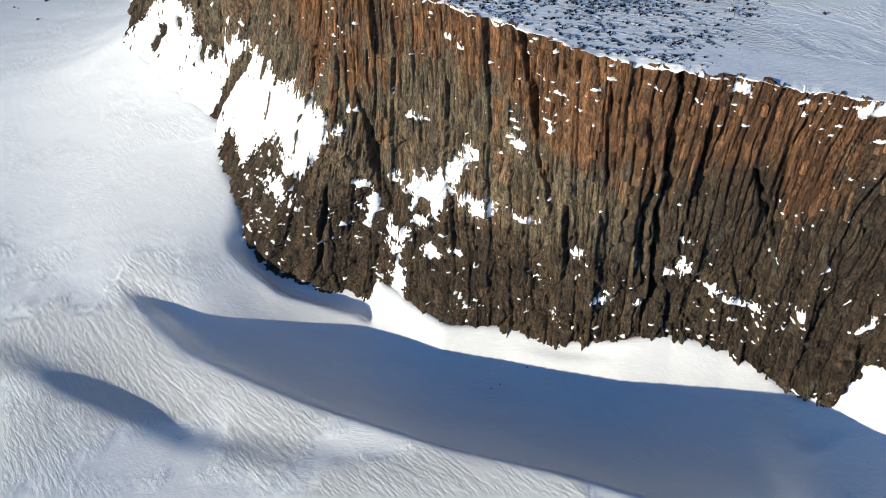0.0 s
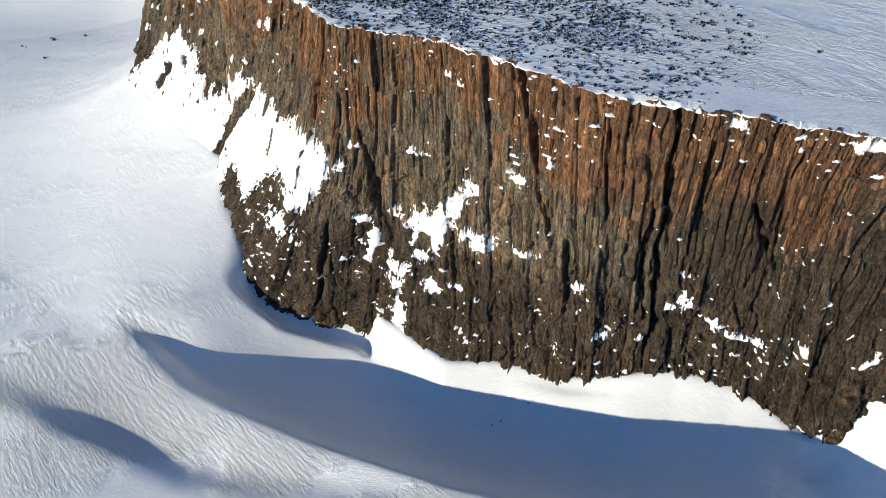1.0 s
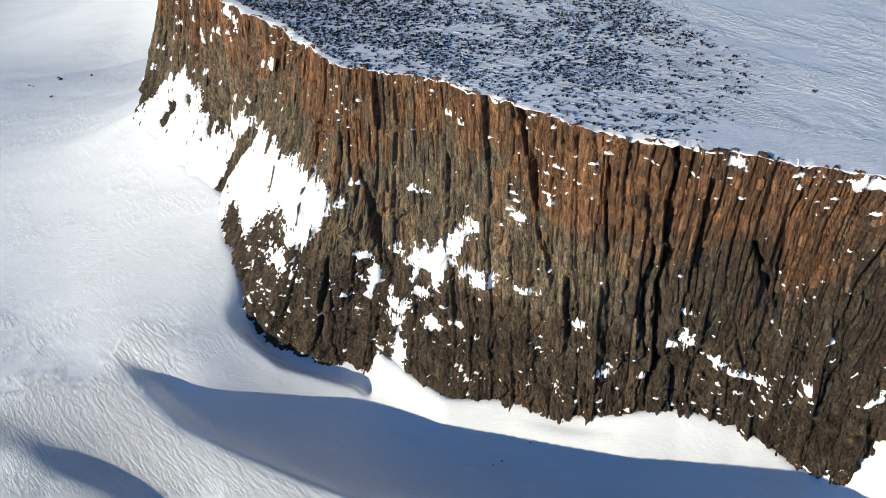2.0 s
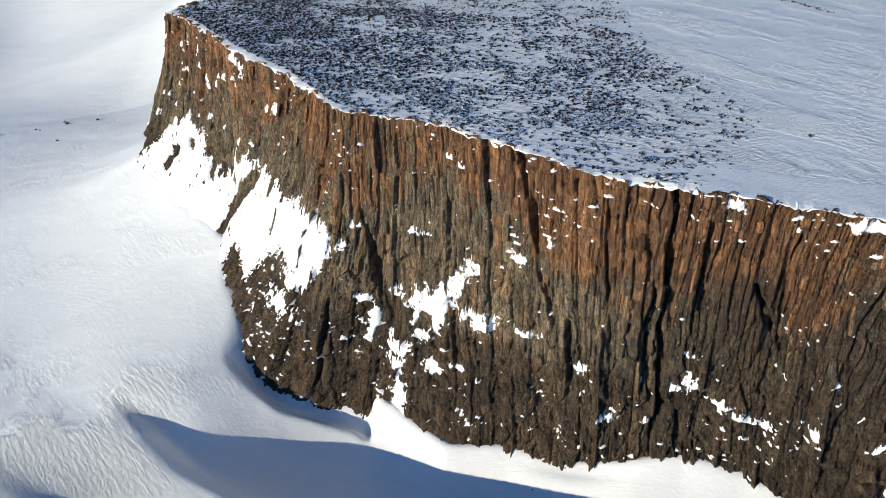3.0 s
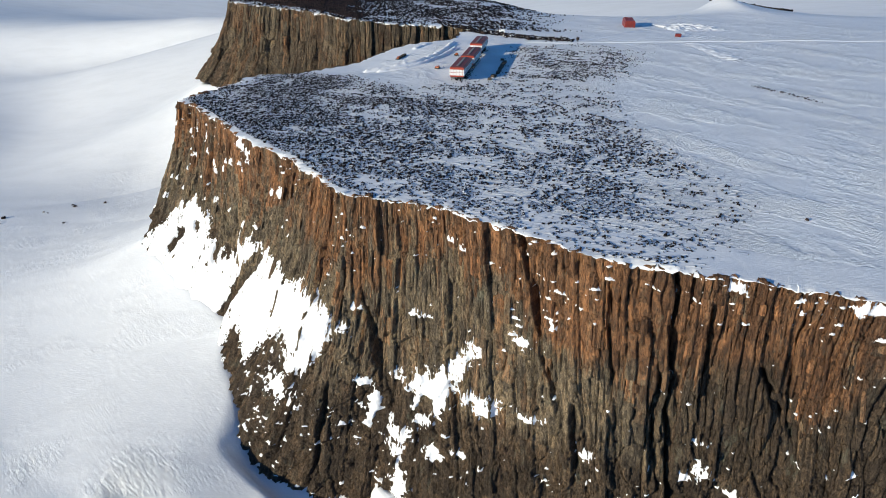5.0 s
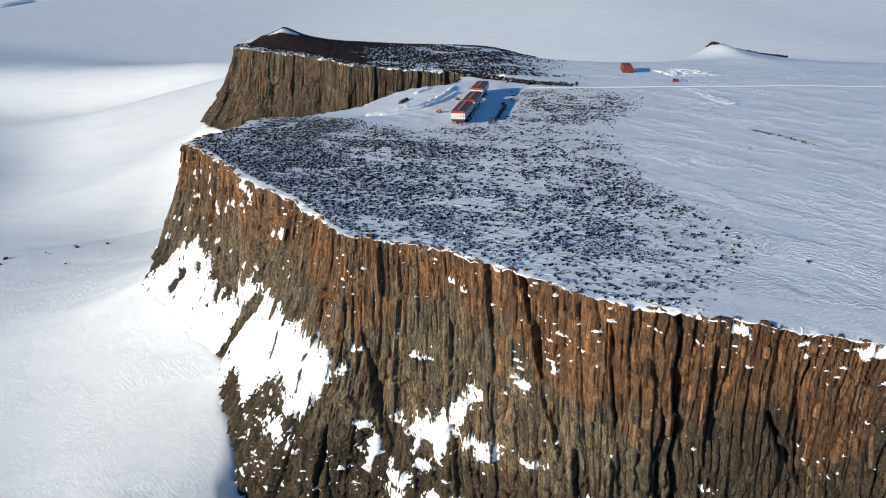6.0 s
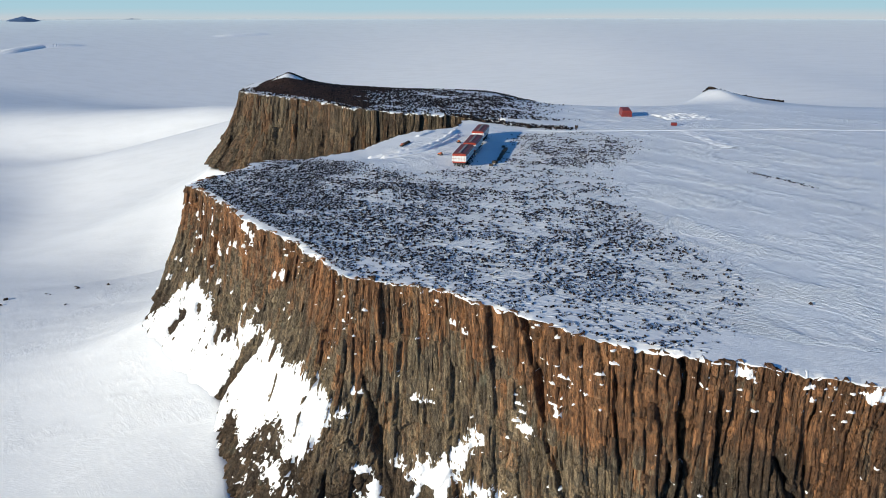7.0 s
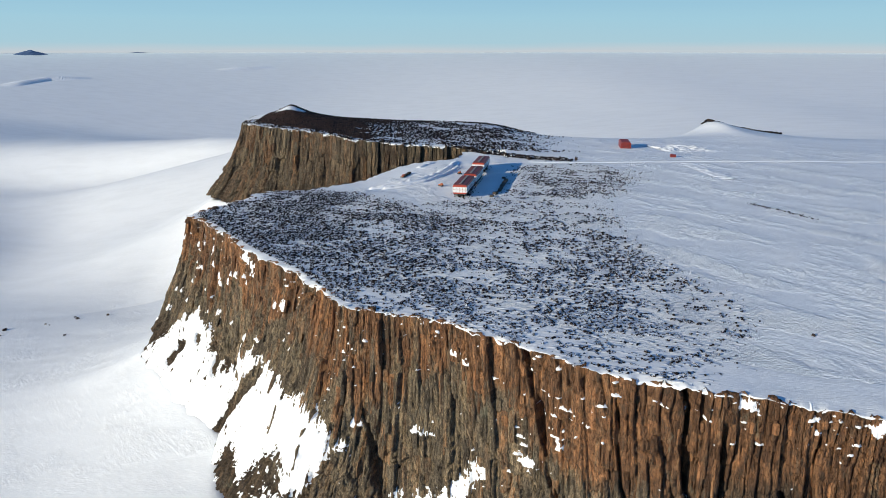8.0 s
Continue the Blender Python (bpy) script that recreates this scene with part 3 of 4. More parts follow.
# the wind rounds the crests of the low ground
g = np.pad(gz, 1, mode="edge")
soft_z = (g[:-2, 1:-1] + g[2:, 1:-1] + g[1:-1, :-2] + g[1:-1, 2:] + 2 * gz) / 6
gz = np.where((gz < -60) & (gy < 430), soft_z, gz)
ground = tagged(new("ground", sheet("ground", np.stack([gx, gy, gz], -1), SNOW)), "wind-packed snow over plateau, wind scoop and ice plain", "snow ground", kind="structure")
# where the wind has carved the snow: along the outer flank of the ridge, and lightly on the plateau
rd, _, rside = near_line(gx.ravel(), gy.ravel(), RIDGE)
fx, fy, fz = gx.ravel(), gy.ravel(), gz.ravel()
carved = smooth(-4, 10, -rside * rd) * smooth(100, 35, rd) * smooth(0.34, 0.55, fbm(fx / 40, fy / 40, 61, 4)) + smooth(-135, -175, fx) * smooth(330, 260, fy) * smooth(0.4, 0.6, fbm(fx / 30, fy / 30, 63, 4)) * 0.7
carved = np.clip(carved, 0, 1) + 0.2 * smooth(0.5, 0.7, fbm(fx / 60, fy / 40, 62, 4)) * smooth(-60, -160, fx)
carved = np.where(fz > -60, 0.10, carved) * smooth(900, 500, np.hypot(fx, fy - 300))
stony_ring = [(*p, 0) for p in STONY + STONY[:1]]
stony = smooth(-30, 20, near_line(fx, fy, stony_ring)[0] * np.where(inside(fx, fy, STONY), 1, -1))
stony = np.where(fz > -60, stony, 0)
streaky = np.where(fz > -60, 0.75, 0.12) * smooth(1500, 700, np.hypot(fx, fy))
for name, values in (("carved", carved), ("streaky", streaky), ("stony", stony)):
    ground.data.attributes.new(name, "FLOAT", "POINT").data.foreach_set("value", values.astype(np.float32))

# ---- the cliffs ----


def cliff(name, rim, foot, ds, dz, seed, mat, label, clefts=(), fine=True, cap=24.0):
    s, v, p, out = cliff_base(rim, foot, ds, dz)
    S, V = np.meshgrid(s, v)
    d = rock_relief(S, V, p[..., 2], seed, clefts, fine)
    q = p.copy()
    q[..., :2] += out[None] * d[..., None]
    jag = 3.6 * (fbm(s / 5, s * 0, seed + 30, 3) - 0.47) - 1.3 * brink(s, seed)
    q[..., 2] += jag[None] * smooth(0.06, 0.0, V)
    back = q[:1].copy()
    back[..., :2] -= out[None] * cap
    back[..., 2] = q[:1, :, 2].min() - 3.0
    q = np.concatenate([back, q])
    ob = new(name, sheet(name, q, mat, soft=False))
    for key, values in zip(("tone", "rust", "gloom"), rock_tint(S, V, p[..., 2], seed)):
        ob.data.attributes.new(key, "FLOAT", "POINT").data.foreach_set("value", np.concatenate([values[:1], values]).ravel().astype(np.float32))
    return tagged(ob, label, "cliff", kind="structure"), s, v, p, out, d


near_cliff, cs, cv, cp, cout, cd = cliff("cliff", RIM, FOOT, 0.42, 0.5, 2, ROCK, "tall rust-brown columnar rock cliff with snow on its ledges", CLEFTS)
back_cliff = cliff("cliff", BACK_RIM, BACK_FOOT, 1.5, 1.5, 4, ROCK, "brown rock wall of the gully behind the plateau", fine=False)[0]
far_cliff = cliff("cliff", FAR_RIM, FAR_FOOT, 0.7, 0.9, 6, ROCK, "brown columnar rock buttress beyond the station")[0]

# upright columns of rock that stand proud of the face


def column_mesh(base, tip, radius, squash, turn, rng_):
    """A five- or six-sided broken column from base to tip: points and faces."""
    n = 5 if rng_.random() < 0.6 else 6
    ang = turn + (np.arange(n) + 0.35 * (rng_.random(n) - 0.5)) * 2 * np.pi / n
    ring_ = np.stack([np.cos(ang) * radius, np.sin(ang) * radius * squash, np.zeros(n)], 1) * (0.8 + 0.4 * rng_.random((n, 1)))
    levels = []
    for t, k in ((0.0, 1.05), (0.5, 1.0), (0.93, 0.95), (1.0, 0.6)):
        r = ring_ * k + base + (tip - base) * t
        r[:, :2] += (rng_.random(2) - 0.5) * 0.25 * radius
        if t > 0.9:
            r[:, 2] += ring_[:, 0] * 0.9 * (rng_.random() - 0.3)
        levels.append(r)
    verts = np.concatenate(levels)
    faces = [(l * n + i, l * n + (i + 1) % n, (l + 1) * n + (i + 1) % n, (l + 1) * n + i) for l in range(3) for i in range(n)]
    faces += [(3 * n, 3 * n + 1 + i, 3 * n + 2 + i, 3 * n + 2 + i) for i in range(n - 2)]
    return verts, faces


def rock_columns(owner, rim, foot, seed, gap, v_end, first, last):
    s, v, p, out = cliff_base(rim, foot, 0.8, 1.0)
    S, V = np.meshgrid(s, v)
    d = rock_relief(S, V, p[..., 2], seed, CLEFTS if owner is near_cliff else (), False)
    g = np.random.default_rng(seed + 77)
    loose, single, at_s = [], [], first
    while at_s < last:
        width = gap * (0.6 + 0.9 * g.random())
        at_s += width
        end = v_end * (0.55 + 0.9 * float(fbm(at_s / 25, 3.0, seed + 71, 3)))
        v0 = 0.03 + 0.05 * g.random()
        while v0 < end:
            tall = (0.025 + 0.09 * g.random() ** 1.5)
            v1 = v0 + tall
            lean = 7.0 * (float(fbm(at_s / 30, -150 * v0 / 32, seed + 40, 3)) - 0.5)
            i = int(np.clip((at_s - lean * 0.4) / 0.8, 1, len(s) - 2))
            j0, j1 = int(np.clip(v0 / v[-1] * (len(v) - 1), 0, len(v) - 1)), int(np.clip(v1 / v[-1] * (len(v) - 1), 0, len(v) - 1))
            if g.random() < 0.42 and j1 > j0 + 1:
                sit = (g.random() - 1.0) * width * 0.75
                ends = []
                for j in (j1, j0):
                    q = p[j, i].copy()
                    q[:2] += out[i] * (d[j0:j1 + 1, max(0, i - 1):i + 2].mean() * 0.5 + d[j, i] * 0.5 + sit)
                    ends.append(q)
                mesh_part = column_mesh(ends[0], ends[1], width * (0.4 + 0.25 * g.random()), 0.8 + 0.4 * g.random(), math.atan2(out[i][1], out[i][0]), g)
                tint_ = rock_tint(np.array([s[i]]), np.array([v0]), p[j0:j0 + 1, i, 2], seed)
                tone = (float(np.clip(0.52 + 0.2 * g.normal(), 0.05, 0.95)), float(tint_[1][0]), float(tint_[2][0]))
                near_stretch = owner is near_cliff and 440 < at_s < 600 and v0 < 0.3 and len(single) < 300
                (single if near_stretch else loose).append((*mesh_part, tone))
            v0 = v1 + 0.02 * g.random()
    mat = owner.data.materials[0]
    verts, faces, tones, n = [], [], [], 0
    for w, f, tone in loose:
        verts.append(w)
        faces += [tuple(k + n for k in q) for q in f]
        tones.append(np.tile(tone, (len(w), 1)))
        n += len(w)
    for group, label in (((verts, faces, tones), "broken upright rock columns along the cliff face"),):
        me = bpy.data.meshes.new("rock_columns")
        me.from_pydata(np.concatenate(group[0]).tolist(), [], [q if q[2] != q[3] else q[:3] for q in group[1]])
        me.materials.append(mat)
        for k, key in enumerate(("tone", "rust", "gloom")):
            me.attributes.new(key, "FLOAT", "POINT").data.foreach_set("value", np.concatenate(group[2])[:, k].astype(np.float32))
        ob = tagged(new("rock_columns", me), label, kind="stuff")
        ob.parent = owner
    for w, f, tone in single:
        me = bpy.data.meshes.new("rock_column")
        me.from_pydata(w.tolist(), [], [q if q[2] != q[3] else q[:3] for q in f])
        me.materials.append(mat)
        for k, key in enumerate(("tone", "rust", "gloom")):
            me.attributes.new(key, "FLOAT", "POINT").data.foreach_set("value", np.full(len(w), tone[k], np.float32))
        new("rock_column", me).parent = owner
    return len(loose), len(single)


_ = (rock_columns(near_cliff, RIM, FOOT, 2, 2.0, 0.5, 60, 640))
_ = (rock_columns(far_cliff, FAR_RIM, FAR_FOOT, 6, 2.6, 0.8, 120, 480))

# snowfields on the near cliff
ss, sv, sp, sout = cliff_base(RIM, FOOT, 0.5, 0.5)
SS, SV = np.meshgrid(ss, sv)
mask = snow_mask(SS, SV)
coarse = rock_relief(SS, SV, sp[..., 2], 2, CLEFTS, False)
levels = [coarse]
for step in range(40):
    g = np.pad(coarse, 1, mode="edge")
    coarse = (g[:-2, 1:-1] + g[2:, 1:-1] + g[1:-1, :-2] + g[1:-1, 2:]) / 4
    if step in (2, 39):
        levels.append(coarse)
big = smooth(0.1, 0.9, mask)
lift = levels[1] * (1 - big) + (levels[2] + 0.9) * big + np.where(mask > 0, 0.7, 4.0) * np.clip(mask, -1.4, 0.5) + 0.2
sq = sp.copy()
sq[..., :2] += sout[None] * lift[..., None]
tagged(new("snowfield", sheet("snowfield", sq, SNOW_SMOOTH, keep=mask > -0.4)), "smooth white snowfields lodged on the cliff", "snow", kind="structure")


def rim_snow(name, rim, foot, seed, droop, mat, label):
    """The snow edge along a rim: flat behind, rounded over the brink, hanging down unevenly."""
    s, v, p, out = cliff_base(rim, foot, 0.7, 30)
    d = rock_relief(s, s * 0, p[0, :, 2], seed, (), False)
    d = np.convolve(np.pad(d, 3, mode="edge"), np.ones(7) / 7, mode="valid")
    edge = p[0].copy()
    edge[:, :2] += out * d[:, None]
    hang = droop * np.clip(2.8 * (fbm(s / 8, s * 0 + 3, seed + 50, 3) - 0.52), 0, 1)
    rows = []
    lip = brink(s, seed)
    rolls = [(b, -0.03 - 0.01 * (seed % 5)) for b in (27, 24.5, 22, 19.5, 17, 15, 13, 11, 9, 7.5)]
    for back, drop in ((34, 0.9), (30, 0.15), *rolls, (6, 0.02), (4.8, 0.1), (3.6, 0.25), (2.6, 0.45), (1.7, 0.7), (0.9, 1.0), (0.4, 1.25), (0.0, 1.5), (-0.3, 1.8), (-0.3, 2.2), (0.2, 3.0)):
        r = edge.copy()
        r[:, :2] -= out * back
        r[:, 2] = top_ground(r[:, 0], r[:, 1]) - (drop * lip if drop > 0 and back < 20 else drop)
        if back < 0:
            r[:, 2] = r[:, 2] - (0.1 + hang) * (drop - 1.4)
        rows.append(r)
    return tagged(new(name, sheet(name, np.stack(rows), mat)), label, "snow", kind="structure")


rim_snow("snow_edge", RIM, FOOT, 2, 1.0, SNOW_EDGE, "white snow lip along the brink of the cliff")
rim_snow("snow_edge", FAR_RIM, FAR_FOOT, 6, 1.6, SNOW_EDGE, "white snow lip along the far brink")
rim_snow("snow_edge", BACK_RIM, BACK_FOOT, 4, 2.0, SNOW_EDGE, "snow lip along the gully brink")

# ---- boulders ----


def boulder_field(name, x, y, size, label, sink=0.3, mat=None, lift=0.0):
    """Angular blocks, half sunk in the snow, in one mesh."""
    n = len(x)
    rng = np.random.default_rng(len(name) + n)
    corner = np.array([(i, j, k) for k in (-1, 1) for j in (-1, 1) for i in (-1, 1)], float)
    v = corner[None] * (0.5 + 0.22 * (rng.random((n, 8, 3)) - 0.5))
    v[:, 4:, :2] *= rng.uniform(0.45, 0.95, (n, 1, 1))
    v *= (size[:, None] * rng.uniform(0.65, 1.35, (n, 3)) * (1.15, 1.0, 0.8))[:, None]
    turn = rng.uniform(0, 2 * np.pi, n)
    tip = rng.normal(0, 0.25, n)
    c, s = np.cos(tip)[:, None], np.sin(tip)[:, None]
    v[..., 0], v[..., 2] = v[..., 0] * c - v[..., 2] * s, v[..., 0] * s + v[..., 2] * c
    c, s = np.cos(turn)[:, None], np.sin(turn)[:, None]
    v[..., 0], v[..., 1] = v[..., 0] * c - v[..., 1] * s, v[..., 0] * s + v[..., 1] * c
    z = np.where(inside(x, y, PLATEAU) & (y < 1000), np.maximum(ground_height(x, y), top_ground(x, y)), ground_height(x, y)) + size * (0.5 - sink) + lift
    v += np.stack([x, y, z], 1)[:, None]
    quad = np.array([(4, 5, 7, 6), (0, 1, 5, 4), (2, 6, 7, 3), (0, 4, 6, 2), (1, 3, 7, 5)])
    f = (quad[None] + 8 * np.arange(n)[:, None, None]).reshape(-1, 4)
    return tagged(new(name, mesh_of(name, v.reshape(-1, 3), f, mat or BOULDER)), label, "boulders", kind="stuff")


def on_plateau(x, y, margin):
    ring = [(*p, 0) for p in PLATEAU + PLATEAU[:1]]
    return inside(x, y, PLATEAU) & (near_line(x, y, ring)[0] > margin)


rng = np.random.default_rng(5)
bx, by = rng.uniform(-220, 260, 620000), rng.uniform(225, 830, 620000)
wx, wy = bx * math.cos(-0.25) + by * math.sin(-0.25), by * math.cos(-0.25) - bx * math.sin(-0.25)
ring = [(*p, 0) for p in STONY + STONY[:1]]
edge = near_line(bx, by, ring)[0] * np.where(inside(bx, by, STONY), 1, -1)
west = smooth(70, -130, bx - 0.12 * (by - 300))
far_part = smooth(480, 580, by)
lie = np.zeros(len(bx))
for lx, ly, lr, lq, lw in ((-84, 505, 18, 44, -0.24), (-50, 450, 22, 30, -0.10), (10, 545, 70, 20, -0.06), (100, 400, 40, 40, -0.05), (66, 336, 28, 14, 0.16), (84, 300, 16, 20, 0.13), (88, 264, 16, 10, 0.05), (20, 350, 26, 22, -0.07), (128, 300, 22, 26, 0.09), (112, 345, 14, 18, -0.06),
                           (-140, 500, 46, 60, 0.12), (-70, 365, 34, 40, 0.07), (-45, 535, 24, 34, 0.10), (-110, 590, 40, 30, 0.10), (120, 470, 40, 60, -0.04), (60, 620, 16, 30, -0.05)):
    lie = lie + lw * np.exp(-((bx - lx) / lr) ** 2 - ((by - ly) / lq) ** 2)
broad = 0.55 * (fbm(wx / 40, wy / 20, 31, 4) - 0.5) + 0.10 * west - 0.015 + 0.75 * lie
rows_ = 0.5 * fbm(wx / 8, wy / (2.0 + 3.0 * far_part), 32, 3) + 0.5 * fbm(wx / 2.4, wy / 1.8, 34, 2)
thick = smooth(-8, 34, edge) * smooth(0.45, 0.56, 0.5 + broad + 0.9 * (rows_ - 0.5))
lean_in = fbm(bx / 6, by / 6, 39, 2)
ok = (rng.random(620000) < (0.33 + 0.17 * west + 0.14 * smooth(360, 290, by)) * thick) & on_plateau(bx, by, 0.8)
near_rim = near_line(bx, by, [(*p[:2], 0) for p in RIM])[0]
ok &= near_rim > 1.0 + 6.0 * np.clip(lean_in - 0.35, 0, 1) * smooth(-80, -40, bx) + 4.5 * smooth(-60, -90, bx)
bx, by = bx[ok], by[ok]
boulder_field("boulder_field", bx, by, (0.40 + 1.0 * rng.random(len(bx)) ** 2.4) * (1 - 0.1 * smooth(480, 620, by) - 0.2 * smooth(380, 280, by)), "dark brown frost-shattered boulders poking through the plateau snow")
# small drifts of snow that trail from the boulders along the wind
pick = rng.random(len(bx)) < 0.42 - 0.28 * smooth(380, 560, by)
tx, ty = bx[pick], by[pick]
n = len(tx)
way = -0.22 + 0.12 * rng.normal(0, 1, n) - 0.5 * smooth(330, 560, ty)
along, wide, tall = rng.uniform(1.8, 5.5, n), rng.uniform(0.3, 0.65, n), rng.uniform(0.3, 0.6, n)
base = np.array([(-1, 0, -0.1), (0.1, -1, -0.1), (1, 0, -0.1), (0.1, 1, -0.1), (0.15, 0.6, 1)])
tv = base[None] * np.stack([along, wide, tall], 1)[:, None]
c, k = np.cos(way)[:, None], np.sin(way)[:, None]
tv = np.stack([tv[..., 0] * c - tv[..., 1] * k, tv[..., 0] * k + tv[..., 1] * c, tv[..., 2]], -1)
tv += np.stack([tx - 0.5 * along * np.cos(way), ty - 0.5 * along * np.sin(way) + 0.25, np.maximum(ground_height(tx, ty), top_ground(tx, ty))], 1)[:, None]
tri = (np.array([(0, 1, 4), (1, 2, 4), (2, 3, 4), (3, 0, 4)])[None] + 5 * np.arange(n)[:, None, None]).reshape(-1, 3)
tagged(new("snow_drifts", mesh_of("snow_drifts", tv.reshape(-1, 3), tri, SNOW_SMOOTH)), "small bright wind drifts of snow trailing from boulders", "snow drifts", kind="stuff")
fx, fy = rng.uniform(-300, 200, 90000), rng.uniform(845, 1250, 90000)
far_dense = smooth(200, 40, fx) * smooth(0.33, 0.6, fbm(fx / 40, fy / 30, 33, 4) + 0.07 + 0.35 * smooth(-60, -180, fx))
far_dense = far_dense * (1 - np.exp(-((fx + 236) / 26) ** 4 - ((fy - 1038) / 8) ** 4))
ok = (rng.random(90000) < 0.34 * far_dense) & on_plateau(fx, fy, 4)
fx, fy = fx[ok], fy[ok]
boulder_field("boulder_field", fx, fy, 0.7 + 1.6 * rng.random(len(fx)) ** 2, "dark brown rubble over the far buttress", mat=RUBBLE)

# dark scree that covers the far buttress
qx, qy = np.meshgrid(np.arange(-300, 110, 2.5), np.arange(846, 1150, 2.5))
qk = smooth(-40, -190, qx) + 0.8 * (fbm(qx / 26, qy / 20, 35, 4) - 0.5) - 1.2 * np.exp(-((qx + 236) / 26) ** 4 - ((qy - 1038) / 8) ** 4)
qk = qk + 0.9 * np.exp(-near_line(qx.ravel(), qy.ravel(), FAR_RIM)[0].reshape(qx.shape) / 16)
qk = np.where(on_plateau(qx.ravel(), qy.ravel(), 3).reshape(qx.shape), qk, -1)
qz = ground_height(qx, qy) + np.clip((qk - 0.45) * 3, -1, 0.5) + 0.7 * (fbm(qx / 4, qy / 4, 36, 2) - 0.5)
SCREE = Nodes("scree", rough=0.95, spec=0.1)
SCREE.color(SCREE.ramp(SCREE.noise(SCREE.coords((0.5, 0.5, 0.5)), 1.0, 5, 0.7), [(0.3, (0.030, 0.018, 0.015)), (0.6, (0.066, 0.038, 0.031)), (0.8, (0.12, 0.078, 0.062))]))
tagged(new("scree", sheet("scree", np.stack([qx, qy, qz], -1), SCREE.mat, keep=qk > 0.2)), "dark brown scree covering the top of the far buttress", "scree", kind="structure")

# ---- things ----
ORANGE = paint("orange_red_paint", (0.40, 0.055, 0.03), 0.45)
ROOF_RED = paint("dull_red_roof_sheet", (0.15, 0.030, 0.027), 0.5)
WHITE = paint("white_cladding", (0.78, 0.78, 0.76), 0.4, wear=0.08)
DARK = paint("dark_steel", (0.035, 0.033, 0.033), 0.6)
GLASS = paint("dark_window_glass", (0.02, 0.025, 0.03), 0.1)
BROWN = paint("weathered_crate_wood", (0.075, 0.055, 0.04), 0.85)
PALE = paint("pale_blue_container_paint", (0.50, 0.60, 0.62), 0.5)
RED = paint("red_hangar_sheet", (0.20, 0.022, 0.016), 0.5)
YELLOW = paint("orange_vehicle_paint", (0.55, 0.13, 0.03), 0.45)


def box_bm(x0, y0, z0, x1, y1, z1, bevel=0.0):
    bm = bmesh.new()
    bmesh.ops.create_cube(bm, size=1, matrix=Matrix.LocRotScale(((x0 + x1) / 2, (y0 + y1) / 2, (z0 + z1) / 2), None, (x1 - x0, y1 - y0, z1 - z0)))
    if bevel:
        bmesh.ops.bevel(bm, geom=bm.edges[:], offset=bevel, segments=1, affect="EDGES")
    return bm


def tube_bm(radius, p, q, sides=10, bevel=0.0):
    bm = bmesh.new()
    p, q = Vector(p), Vector(q)
    m = Matrix.Translation((p + q) / 2) @ (q - p).to_track_quat("Z", "Y").to_matrix().to_4x4()
    bmesh.ops.create_cone(bm, cap_ends=True, segments=sides, radius1=radius, radius2=radius, depth=(q - p).length, matrix=m)
    if bevel:
        bmesh.ops.bevel(bm, geom=[e for e in bm.edges if len(e.link_faces) == 2 and e.calc_face_angle(0) > 1.2], offset=bevel, segments=2, affect="EDGES")
    return bm


def prism_bm(profile, y0, y1):
    """A profile in x and z, drawn out from y0 to y1."""
    bm = bmesh.new()
    a = [bm.verts.new((x, y0, z)) for x, z in profile]
    b = [bm.verts.new((x, y1, z)) for x, z in profile]
    bm.faces.new(a)
    bm.faces.new(b[::-1])
    for i in range(len(a)):
        j = (i + 1) % len(a)
        bm.faces.new((a[j], a[i], b[i], b[j]))
    bmesh.ops.recalc_face_normals(bm, faces=bm.faces[:])
    return bm


def part(name, bm, mat, parent, label=""):
    me = bpy.data.meshes.new(name)
    bm.to_mesh(me)
    bm.free()
    me.materials.append(mat)
    ob = new(name, me)
    ob.parent = parent
    return tagged(ob, label)


def thing(name, m, label, category, group=""):
    ob = new(name)
    ob.matrix_world = m
    return tagged(ob, label, category, group)


def level(x, y):
    return float(ground_height(np.array([float(x)]), np.array([float(y)]))[0])


# the station: three long two-storey modules on stilts, in a line
AXIS = -math.degrees(math.atan2(0.2015, 0.979))


